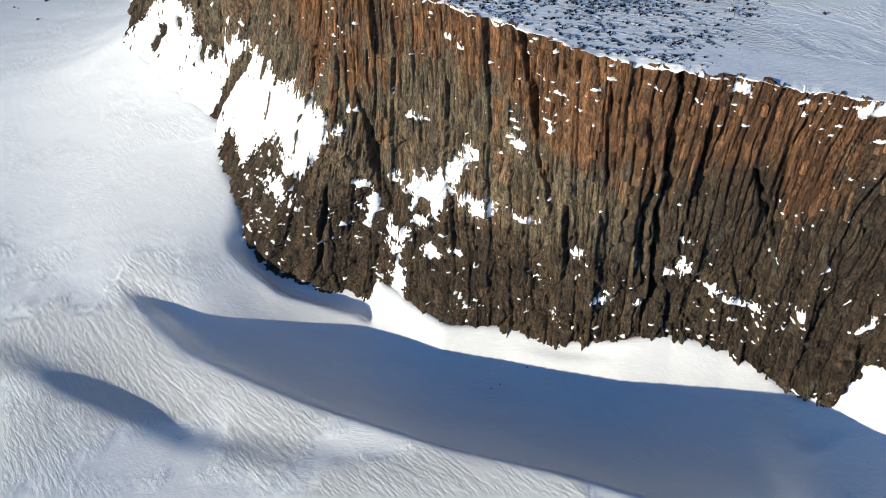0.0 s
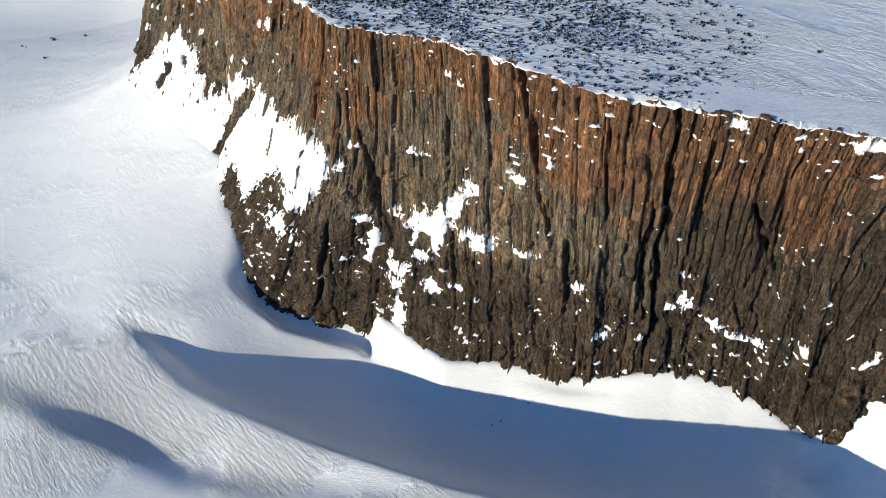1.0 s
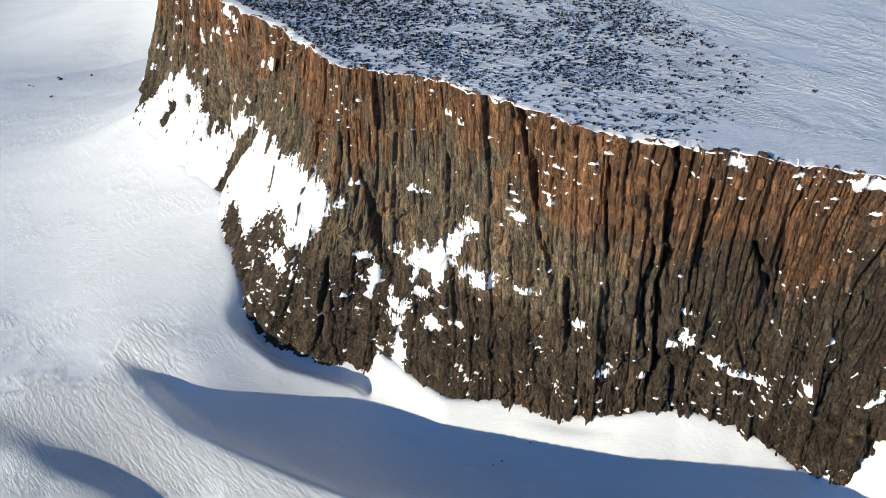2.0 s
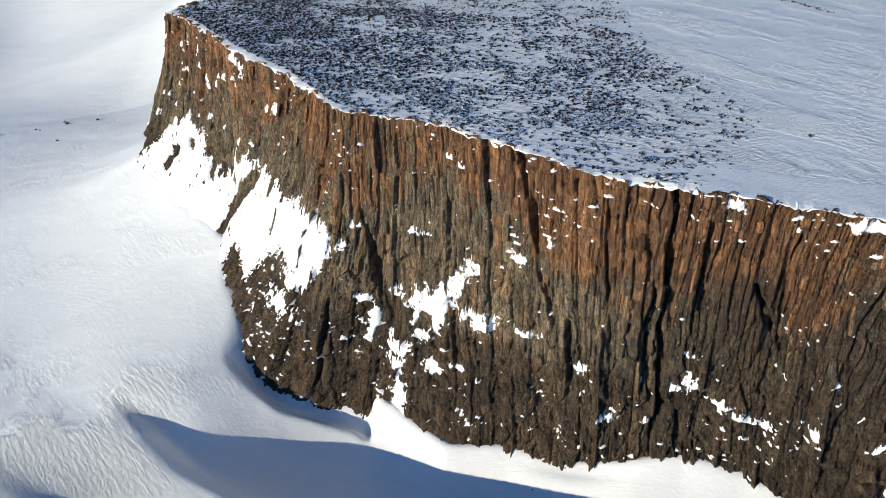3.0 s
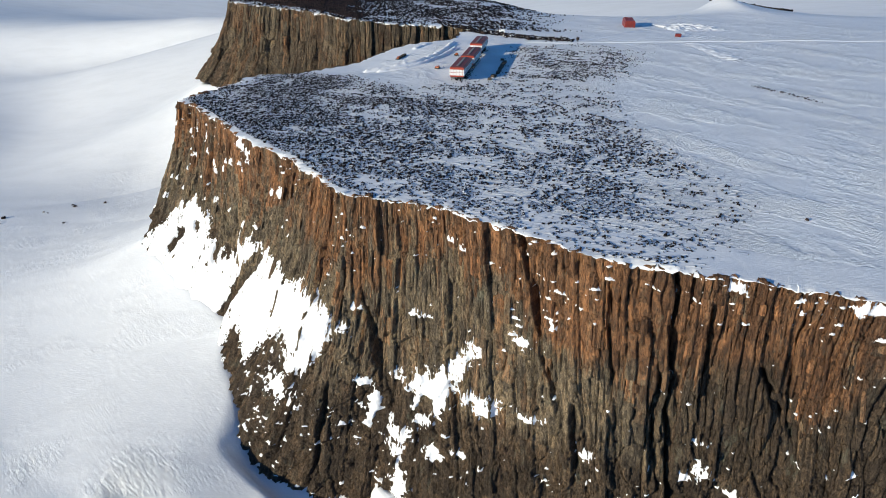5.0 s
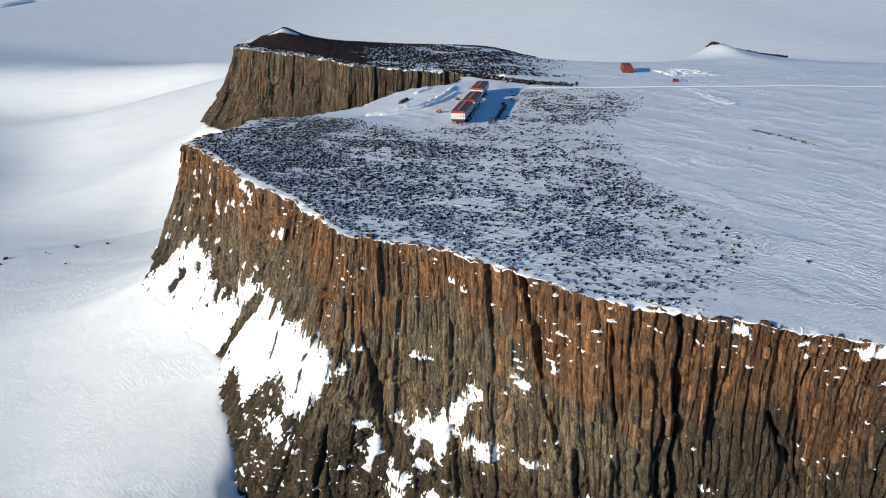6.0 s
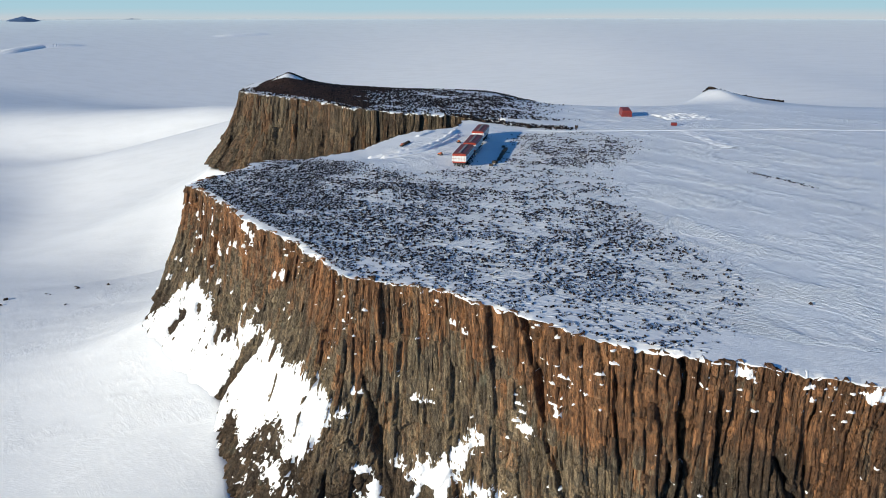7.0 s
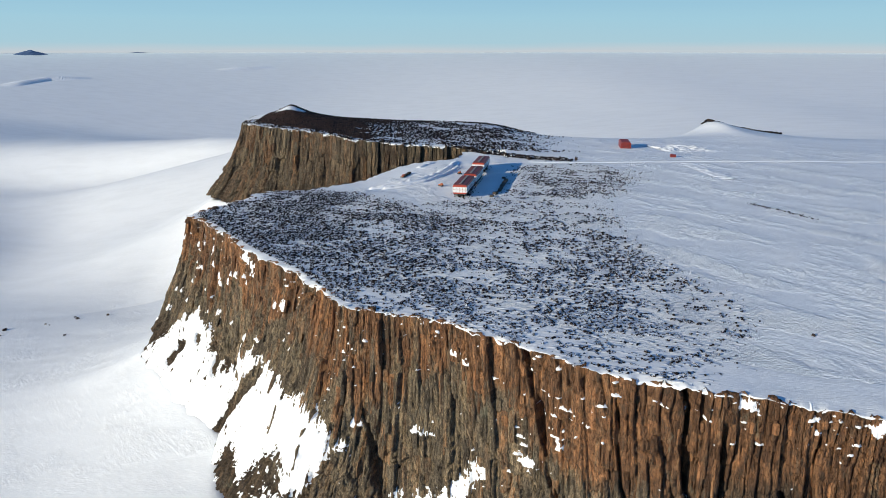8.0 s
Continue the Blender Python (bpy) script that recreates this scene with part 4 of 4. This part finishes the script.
def station_module(m, label):
    """44 m long, 13 m wide; its length runs along y from the front end."""
    ob = thing("station_building", m, label, "building", "station modules in a row")
    w, n = 6.4, 44.0
    part("underfloor", box_bm(-5.6, 0.4, 2.9, 5.6, n - 0.4, 3.5), DARK, ob, "dark underfloor deck")
    body = part("wall", prism_bm([(-w, 4.6), (w, 4.6), (w, 9.6), (-w, 9.6)], 0, n), WHITE, ob, "white panelled wall")
    part("lower_band", prism_bm([(-5.7, 3.5), (5.7, 3.5), (w + 0.06, 4.6), (-w - 0.06, 4.6)], -0.06, n + 0.06), ORANGE, ob, "orange-red sloping lower band")
    part("upper_band", prism_bm([(-w - 0.06, 9.6), (w + 0.06, 9.6), (w - 0.5, 11.3), (-w + 0.5, 11.3)], -0.06, n + 0.06), ORANGE, ob, "orange-red sloping eaves band")
    roof = part("roof", prism_bm([(-w + 0.35, 11.3), (w - 0.35, 11.3), (w - 0.9, 11.7), (0, 12.1), (-w + 0.9, 11.7)], 0.1, n - 0.1), ROOF_RED, ob, "dull red sheet roof")
    for k in range(15):
        y = 1.5 + k * 2.93
        for side in (-1, 1):
            part("roof_seam", prism_bm([(side * (w - 0.8), 11.74), (side * 0.3, 12.09), (side * 0.3, 12.19), (side * (w - 0.8), 11.84)], y, y + 0.14), ROOF_RED, roof)
    for x in (-w - 0.03, w + 0.03):
        part("mid_band", box_bm(x - 0.05, 0.3, 6.9, x + 0.05, n - 0.3, 7.25), ORANGE, body, "thin orange-red storey line")
    part("mid_band", box_bm(-w + 0.2, -0.09, 6.95, w - 0.2, -0.02, 7.2), ORANGE, body, "thin orange-red storey line")
    for k in range(5):
        x = -w + 1.3 + k * (2 * w - 2.6) / 4
        part("panel_joint", box_bm(x - 0.09, -0.10, 4.7, x + 0.09, -0.02, 9.5), ORANGE, body, "orange-red upright joint")
    for side in (-1, 1):
        for k in range(12):
            y = 2.4 + k * 3.5
            for z in (5.4, 7.9):
                x = side * (w + 0.04)
                part("window", box_bm(x - 0.06, y, z, x + 0.06, y + 1.1, z + 1.0), GLASS, body, "dark window pane")
    for k in range(8):
        y = 1.6 + k * (n - 3.2) / 7
        for x in (-4.6, 4.6):
            part("stilt", tube_bm(0.32, (x, y, -1.5), (x, y, 3.0), 8), DARK, ob, "dark steel stilt")
        part("cross_beam", box_bm(-5.2, y - 0.25, 2.5, 5.2, y + 0.25, 2.95), DARK, ob, "dark steel cross beam")
    return ob


def at(x, y, turn=AXIS, dz=0.0):
    return pose(x, y, level(x, y) + dz, 0, 0, turn)


module = station_module(pose(14.8, 578, 0, 0, 0, AXIS), "white two-storey polar station module with red roof on stilts")
part("roof_walkway", box_bm(-0.9, 2, 12.2, 0.9, 42, 12.42), paint("grey_grating", (0.32, 0.29, 0.26), 0.6), module, "grey walkway along the roof")
for fx_, fy_ in ((26.0, 629.0), (37.0, 693.0)):
    copy_thing(module, pose(fx_, fy_, 0, 0, 0, AXIS))


def corridor(m, length, label):
    ob = thing("link_corridor", m, label, "corridor", "corridors between the modules")
    part("wall", box_bm(-2.2, 0, 3.6, 2.2, length, 7.6), WHITE, ob, "white panelled wall")
    part("roof", prism_bm([(-2.3, 7.6), (2.3, 7.6), (1.8, 8.2), (-1.8, 8.2)], 0, length), ROOF_RED, ob, "dull red sheet roof")
    part("lower_band", prism_bm([(-1.9, 3.1), (1.9, 3.1), (2.26, 3.62), (-2.26, 3.62)], 0, length), ORANGE, ob, "orange-red band")
    for x in (-1.4, 1.4):
        part("stilt", tube_bm(0.25, (x, length / 2, -1.5), (x, length / 2, 3.2), 8), DARK, ob)


ax, ay = 0.2015, 0.979
corridor(pose(14.8 + 44.05 * ax, 578 + 44.05 * ay, 0, 0, 0, AXIS), 7.8, "short white corridor on stilts joining two modules")
corridor(pose(26.0 + 44.05 * ax, 629 + 44.05 * ay, 0, 0, 0, AXIS), 21.2, "long white corridor on stilts joining two modules")


def wheel_track(x, length, parent):
    track = part("track", prism_bm([(x - 0.35, 0.1), (x + 0.35, 0.1), (x + 0.35, 1.0), (x - 0.35, 1.0)], -length / 2, length / 2), DARK, parent, "dark rubber track")
    for k in range(5):
        y = -length / 2 + 0.45 + k * (length - 0.9) / 4
        part("road_wheel", tube_bm(0.38, (x - 0.42, y, 0.5), (x + 0.42, y, 0.5), 12), DARK, track)
    return track


def snow_tractor(m, label, blade=True):
    ob = thing("tracked_tractor", m, label, "vehicle", "tracked vehicles by the station")
    for x in (-1.25, 1.25):
        wheel_track(x, 4.4, ob)
    part("chassis", box_bm(-0.9, -2.3, 0.7, 0.9, 2.3, 1.2, 0.05), DARK, ob)
    part("engine_cover", box_bm(-1.1, 0.3, 1.2, 1.1, 2.3, 2.1, 0.12), YELLOW, ob, "orange engine cover")
    cab = part("cab", prism_bm([(-1.2, 1.2), (1.2, 1.2), (1.1, 2.9), (-1.1, 2.9)], -1.6, 0.28), YELLOW, ob, "orange cab")
    part("windscreen", box_bm(-0.95, 0.24, 1.9, 0.95, 0.34, 2.7), GLASS, cab, "dark cab glass")
    for x in (-1.17, 1.17):
        part("side_window", box_bm(x - 0.05, -1.3, 1.95, x + 0.05, 0.0, 2.65), GLASS, cab, "dark cab glass")
    part("cargo_bed", box_bm(-1.2, -2.4, 1.2, 1.2, -1.65, 1.6, 0.04), DARK, ob)
    if blade:
        part("blade", box_bm(-1.9, 2.75, 0.15, 1.9, 2.9, 1.2, 0.04), DARK, ob, "dark dozer blade")
        for x in (-0.7, 0.7):
            part("push_arm", tube_bm(0.09, (x, 1.8, 0.6), (x, 2.8, 0.6), 8), DARK, ob)
    return ob


def cargo_sled(m, label):
    ob = thing("cargo_sled", m, label, "sled", "sleds behind the tractor")
    for x in (-1.2, 1.2):
        part("runner", prism_bm([(x - 0.2, 0.0), (x + 0.2, 0.0), (x + 0.2, 0.35), (x - 0.2, 0.35)], -3.6, 3.6), DARK, ob)
    part("deck", box_bm(-1.5, -3.4, 0.55, 1.5, 3.4, 0.75, 0.03), BROWN, ob, "worn timber deck")
    for y in (-2.6, 0.0, 2.6):
        part("bolster", box_bm(-1.35, y - 0.15, 0.33, 1.35, y + 0.15, 0.56), DARK, ob)
    part("drawbar", tube_bm(0.08, (0, 3.4, 0.5), (0, 5.0, 0.4), 8), DARK, ob)
    return ob


def fuel_drum(m):
    ob = thing("fuel_drum", m, "dark brown steel fuel drum on a sled", "drum", "drums on the sleds")
    body = part("shell", tube_bm(0.55, (0, 0, 0), (0, 0, 1.5), 14, 0.04), BROWN, ob)
    for z in (0.45, 0.95):
        part("hoop", tube_bm(0.575, (0, 0, z), (0, 0, z + 0.08), 14), DARK, body)
    return ob


train = math.degrees(math.atan2(-(-29.8 + 42.3), 721.5 - 689.1))
ux, uy = -math.sin(radians(train)), math.cos(radians(train))
tx, ty = -42.0, 690.0
snow_tractor(at(tx, ty, train + 180), "orange tracked tractor with dozer blade pulling sleds")
drum = None
for k, back in enumerate((7.0, 15.0)):
    sx, sy = tx + ux * back, ty + uy * back
    sled = at(sx, sy, train + 180)
    cargo_sled(sled, "timber cargo sled loaded with dark drums")
    for i in range(5):
        for j in range(2):
            m = sled @ pose(-0.62 + 1.24 * j, -2.6 + 1.3 * i, 0.755)
            drum = copy_thing(drum, m) if drum else fuel_drum(m)
snow_tractor(at(-2.0, 628.0, 60), "small orange tracked vehicle parked beside the station", False)
snow_tractor(at(17.5, 690.0, 20), "orange tracked loader beside the middle module")


def supply_crate(m, sx, sy, sz, label):
    ob = thing("supply_crate", m, label, "crate", "crates in the station's shadow")
    body = part("box", box_bm(-sx, -sy, 0.12, sx, sy, sz, 0.05), BROWN, ob)
    for y in (-0.7, 0.0, 0.7):
        part("batten", box_bm(-sx - 0.05, y * sy - 0.08, 0.15, sx + 0.05, y * sy + 0.08, sz + 0.05), DARK, body)
    for x in (-0.8, 0.8):
        part("skid", box_bm(x * sx - 0.12, -sy, 0, x * sx + 0.12, sy, 0.13), DARK, ob)
    return ob


rs = random.Random(8)
for cx_, cy_, long in ((62.5, 650, 4.5), (60.0, 640, 4.5), (57.6, 629, 4.8), (55.4, 618, 4.2), (53.0, 607, 3.4), (48.9, 594, 2.0), (47.0, 592, 1.6), (43.6, 581, 1.6), (61.9, 665, 1.5)):
    supply_crate(at(cx_, cy_, AXIS + rs.uniform(-6, 6)), 1.6, long, 1.7 + rs.random() * 0.6, "dark wooden supply crate on the snow beside the station")


def container(m, mat, label, category="container", size=(1.25, 3.0, 2.6)):
    sx, sy, sz = size
    ob = thing("shipping_container", m, label, category)
    body = part("shell", box_bm(-sx, -sy, 0.3, sx, sy, 0.3 + sz, 0.04), mat, ob)
    for k in range(9):
        y = -sy + 0.3 + k * (2 * sy - 0.6) / 8
        for x in (-sx - 0.03, sx + 0.03):
            part("rib", box_bm(x - 0.04, y - 0.08, 0.4, x + 0.04, y + 0.08, 0.2 + sz), mat, body)
    part("door", box_bm(-sx + 0.1, -sy - 0.05, 0.4, sx - 0.1, -sy - 0.005, 0.2 + sz), mat, body)
    for x in (-sx + 0.2, sx - 0.2):
        part("runner", box_bm(x - 0.15, -sy - 0.4, 0, x + 0.15, sy + 0.4, 0.3), DARK, ob)
    return ob


container(at(34.0, 800, 70), PALE, "pale blue shipping container beyond the last module", size=(1.4, 3.6, 3.0))
container(at(22.0, 806, 80), DARK, "dark shipping container beyond the last module", size=(1.4, 3.0, 2.8))
container(at(279, 801, 80), RED, "small red hut on skids by the snow road", "hut", (1.8, 3.2, 3.2))


def hangar(m):
    ob = thing("hangar", m, "long red sheet-metal hangar on the snow", "hangar")
    w, n = 6.6, 34.0
    shell = part("wall", prism_bm([(-w, -1), (w, -1), (w, 5.6), (-w, 5.6)], 0, n), RED, ob)
    roof = part("roof", prism_bm([(-w - 0.3, 5.6), (w + 0.3, 5.6), (w - 1.2, 8.0), (-w + 1.2, 8.0)], -0.3, n + 0.3), RED, ob, "red sheet roof")
    for k in range(10):
        y = 1.2 + k * 3.5
        part("roof_rib", box_bm(-w + 1.3, y, 8.0, w - 1.3, y + 0.2, 8.12), RED, roof)
    part("door", box_bm(-3.6, -0.12, -0.6, 3.6, -0.01, 4.8), RED, shell, "wide red sliding door")
    for k in range(5):
        part("door_rail", box_bm(-3.4 + k * 1.6, -0.2, -0.5, -3.2 + k * 1.6, -0.11, 4.7), DARK, shell)
    return ob


hangar(at(244, 884, -9))

# ---- banks, tracks and outlying rocks ----


def snow_bank(name, line, half, height, label, seed, wave=0.5, lumps=0.0):
    """A heaped bank of snow along a plan line."""
    pts = np.array(line, float)
    arc = np.concatenate([[0], np.cumsum(np.hypot(*np.diff(pts, axis=0).T))])
    s = np.arange(0, arc[-1], 1.0)
    c = np.stack([np.interp(s, arc, pts[:, k]) for k in range(2)], 1)
    for k in range(2):
        c[:, k] = np.convolve(np.pad(c[:, k], 6, mode="edge"), np.ones(13) / 13, mode="valid")
    run = np.gradient(c, axis=0)
    run /= np.linalg.norm(run, axis=1)[:, None]
    across = np.stack([-run[:, 1], run[:, 0]], 1)
    u = np.linspace(-1, 1, 13 if half < 20 else 41)
    p = c[None] + across[None] * (u[:, None] * half)[..., None]
    h = height * (np.clip(1 - u * u, 0, 1)[:, None]) * (1 + wave * 2 * (fbm(s / 5, s * 0, seed, 3) - 0.5))[None] * smooth(0, 6 if half < 42 else 110, np.minimum(s, arc[-1] - s))[None]
    h = h + 0.5 * wave * (fbm(p[..., 0] / 2, p[..., 1] / 2, seed + 1, 3) - 0.5) * height * (1 - u * u)[:, None] - 0.12
    h = h + lumps * (fbm(p[..., 0] / 5, p[..., 1] / 5, seed + 2, 4) - 0.4) * (1 - u ** 4)[:, None]
    z = ground_height(p[..., 0], p[..., 1]) + h
    return tagged(new(name, sheet(name, np.concatenate([p, z[..., None]], -1), SNOW_SMOOTH, flip=True)), label, "snow bank", kind="structure")


snow_bank("snow_bank", [(-75, 640), (-50, 648), (-26, 662), (-6, 690), (8, 730), (16, 770)], 4.0, 2.6, "ploughed snow bank beside the station yard", 71)
snow_bank("snow_bank", [(-62, 632), (-38, 640), (-16, 656), (4, 690), (18, 735)], 3.2, 2.2, "ploughed snow bank beside the station yard", 72)
snow_bank("snow_bank", [(-30, 735), (-8, 768), (14, 782)], 4.0, 1.6, "ploughed snow bank at the gully edge", 73)
snow_bank("snow_bank", [(283, 880), (308, 884), (352, 892)], 40, 1.2, "broad heap of bright dumped snow beside the hangar", 74, 0.0, 5.0)
snow_bank("snow_bank", [(282, 760), (284, 715), (292, 660)], 10, 0.7, "churned snow at a turning place", 76, 0.6, 2.6)
snow_bank("snow_ridge", [(-1152, 3461), (-1029, 3529), (-876, 3622)], 45, 9, "low bright snow ridge far out on the ice", 79, 0.1)
snow_bank("snow_ridge", [(-1794, 2756), (-1730, 2991), (-1560, 3063)], 45, 9, "low bright snow ridge far out on the ice", 80, 0.1)
snow_bank("snow_road", [(95, 768), (141, 760), (273, 766), (409, 774), (523, 778), (900, 790)], 2.6, 0.9, "groomed snow road with raised bed", 77, 0.15)
snow_bank("snow_road", [(150, 770), (200, 805), (240, 850)], 3.0, 0.6, "groomed snow track to the hangar", 78, 0.2)


def rocks_along(line, count, scatter, lo, hi, seed, label, mat=None, lift=0.0):
    g = np.random.default_rng(seed)
    pts = np.array(line, float)
    t = g.random(count) * (len(pts) - 1)
    x = np.interp(t, np.arange(len(pts)), pts[:, 0]) + g.normal(0, scatter, count)
    y = np.interp(t, np.arange(len(pts)), pts[:, 1]) + g.normal(0, scatter, count)
    boulder_field("rock_scatter", x, y, lo + (hi - lo) * g.random(count) ** 2, label, mat=mat, lift=lift)


rocks_along([(14, 842), (40, 836), (80, 812), (112, 792), (150, 778)], 900, 4.5, 1.0, 4.2, 6, "dark rocks breaking through snow beyond the station")
# rocks added to darken the shaded ground beneath the stilts
rocks_along([(17, 582), (26, 630), (46, 736)], 900, 3.6, 0.4, 1.3, 9, "dark rocks added for the shade under the stilted station", RUBBLE)
rocks_along([(262, 556), (274, 535), (292, 503)], 110, 1.6, 0.4, 1.3, 3, "low line of dark rocks in plateau snow")
rocks_along([(474, 1222), (520, 1205), (590, 1170)], 420, 3.5, 1.2, 3.6, 4, "dark rocks along the crest of the snow hill", RUBBLE, 1.6)


def lone_rock(x, y, size, label, seed):
    bm = bmesh.new()
    bmesh.ops.create_icosphere(bm, subdivisions=2, radius=size)
    for v in bm.verts:
        k = 0.7 + 0.7 * noise.noise(v.co * (1.3 / size) + Vector((seed * 3.1, 0, 0)))
        v.co = Vector((v.co.x * k * 1.2, v.co.y * k, v.co.z * k * 0.8))
    me = bpy.data.meshes.new("rock")
    bm.to_mesh(me)
    bm.free()
    me.materials.append(BOULDER)
    ob = new("rock", me)
    ob.matrix_world = pose(x, y, level(x, y) + size * 0.2, 0, 0, seed * 47)
    return tagged(ob, label, "rock", "lone rocks on the snow")


for k, (x, y) in enumerate(((47.1, 213.4), (32.2, 207.7), (27.6, 206.3))):
    lone_rock(x, y, 0.55, "small dark rock lying on the shaded snow of the wind scoop", k + 20)
lone_rock(174, 285, 1.3, "single brown rock alone on the plateau snow", 1)
for k, (x, y, size) in enumerate(((-491, 682, 3.0), (-486, 664, 2.4), (-423, 708, 2.6), (-430, 716, 1.6), (-390, 713, 2.2), (-445, 690, 1.2), (-452, 694, 1.4), (-405, 650, 1.8))):
    lone_rock(x, y, size, "dark rock half buried in the snow below the cliff", k + 2)

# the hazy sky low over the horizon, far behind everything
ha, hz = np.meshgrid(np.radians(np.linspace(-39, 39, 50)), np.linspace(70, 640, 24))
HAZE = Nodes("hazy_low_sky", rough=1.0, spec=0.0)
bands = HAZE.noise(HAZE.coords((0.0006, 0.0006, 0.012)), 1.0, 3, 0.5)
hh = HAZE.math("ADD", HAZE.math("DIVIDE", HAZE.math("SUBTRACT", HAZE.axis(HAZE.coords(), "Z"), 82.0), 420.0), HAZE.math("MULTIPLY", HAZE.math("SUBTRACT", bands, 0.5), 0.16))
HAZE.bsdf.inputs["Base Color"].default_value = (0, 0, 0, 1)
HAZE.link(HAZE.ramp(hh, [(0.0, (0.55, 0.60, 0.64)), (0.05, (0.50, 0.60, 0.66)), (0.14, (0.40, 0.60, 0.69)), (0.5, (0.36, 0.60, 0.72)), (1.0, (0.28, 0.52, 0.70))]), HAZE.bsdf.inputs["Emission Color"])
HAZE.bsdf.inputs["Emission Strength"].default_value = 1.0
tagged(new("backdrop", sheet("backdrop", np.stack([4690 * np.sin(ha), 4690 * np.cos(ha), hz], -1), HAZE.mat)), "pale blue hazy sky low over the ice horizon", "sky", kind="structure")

# far peaks on the skyline, the blue of distance haze put into their colour
mx, my = np.meshgrid(np.linspace(-1, 1, 41), np.linspace(-1, 1, 21))
tall = np.clip(1 - np.hypot(mx, my), 0, 1)
MOUNTAIN = Nodes("far_hazed_rock", rough=0.9, spec=0.1)
MOUNTAIN.color(MOUNTAIN.ramp(MOUNTAIN.noise(MOUNTAIN.coords((0.02, 0.02, 0.04)), 1.0, 4), [(0.3, (0.06, 0.11, 0.22)), (0.7, (0.12, 0.18, 0.31))]))
for x, y, half, high, seed in ((-2330, 3900, 100, 34, 81), (-1900, 4300, 120, 14, 84)):
    mz = 72 + high * tall * (0.35 + 0.9 * fbm(mx * 3 + 5, my * 2, seed, 4))
    tagged(new("backdrop", sheet("backdrop", np.stack([x + mx * half, y + my * 90, mz], -1), MOUNTAIN.mat, soft=False)), "small mountain range, tinted haze-blue, on the far skyline", "mountain", kind="structure")
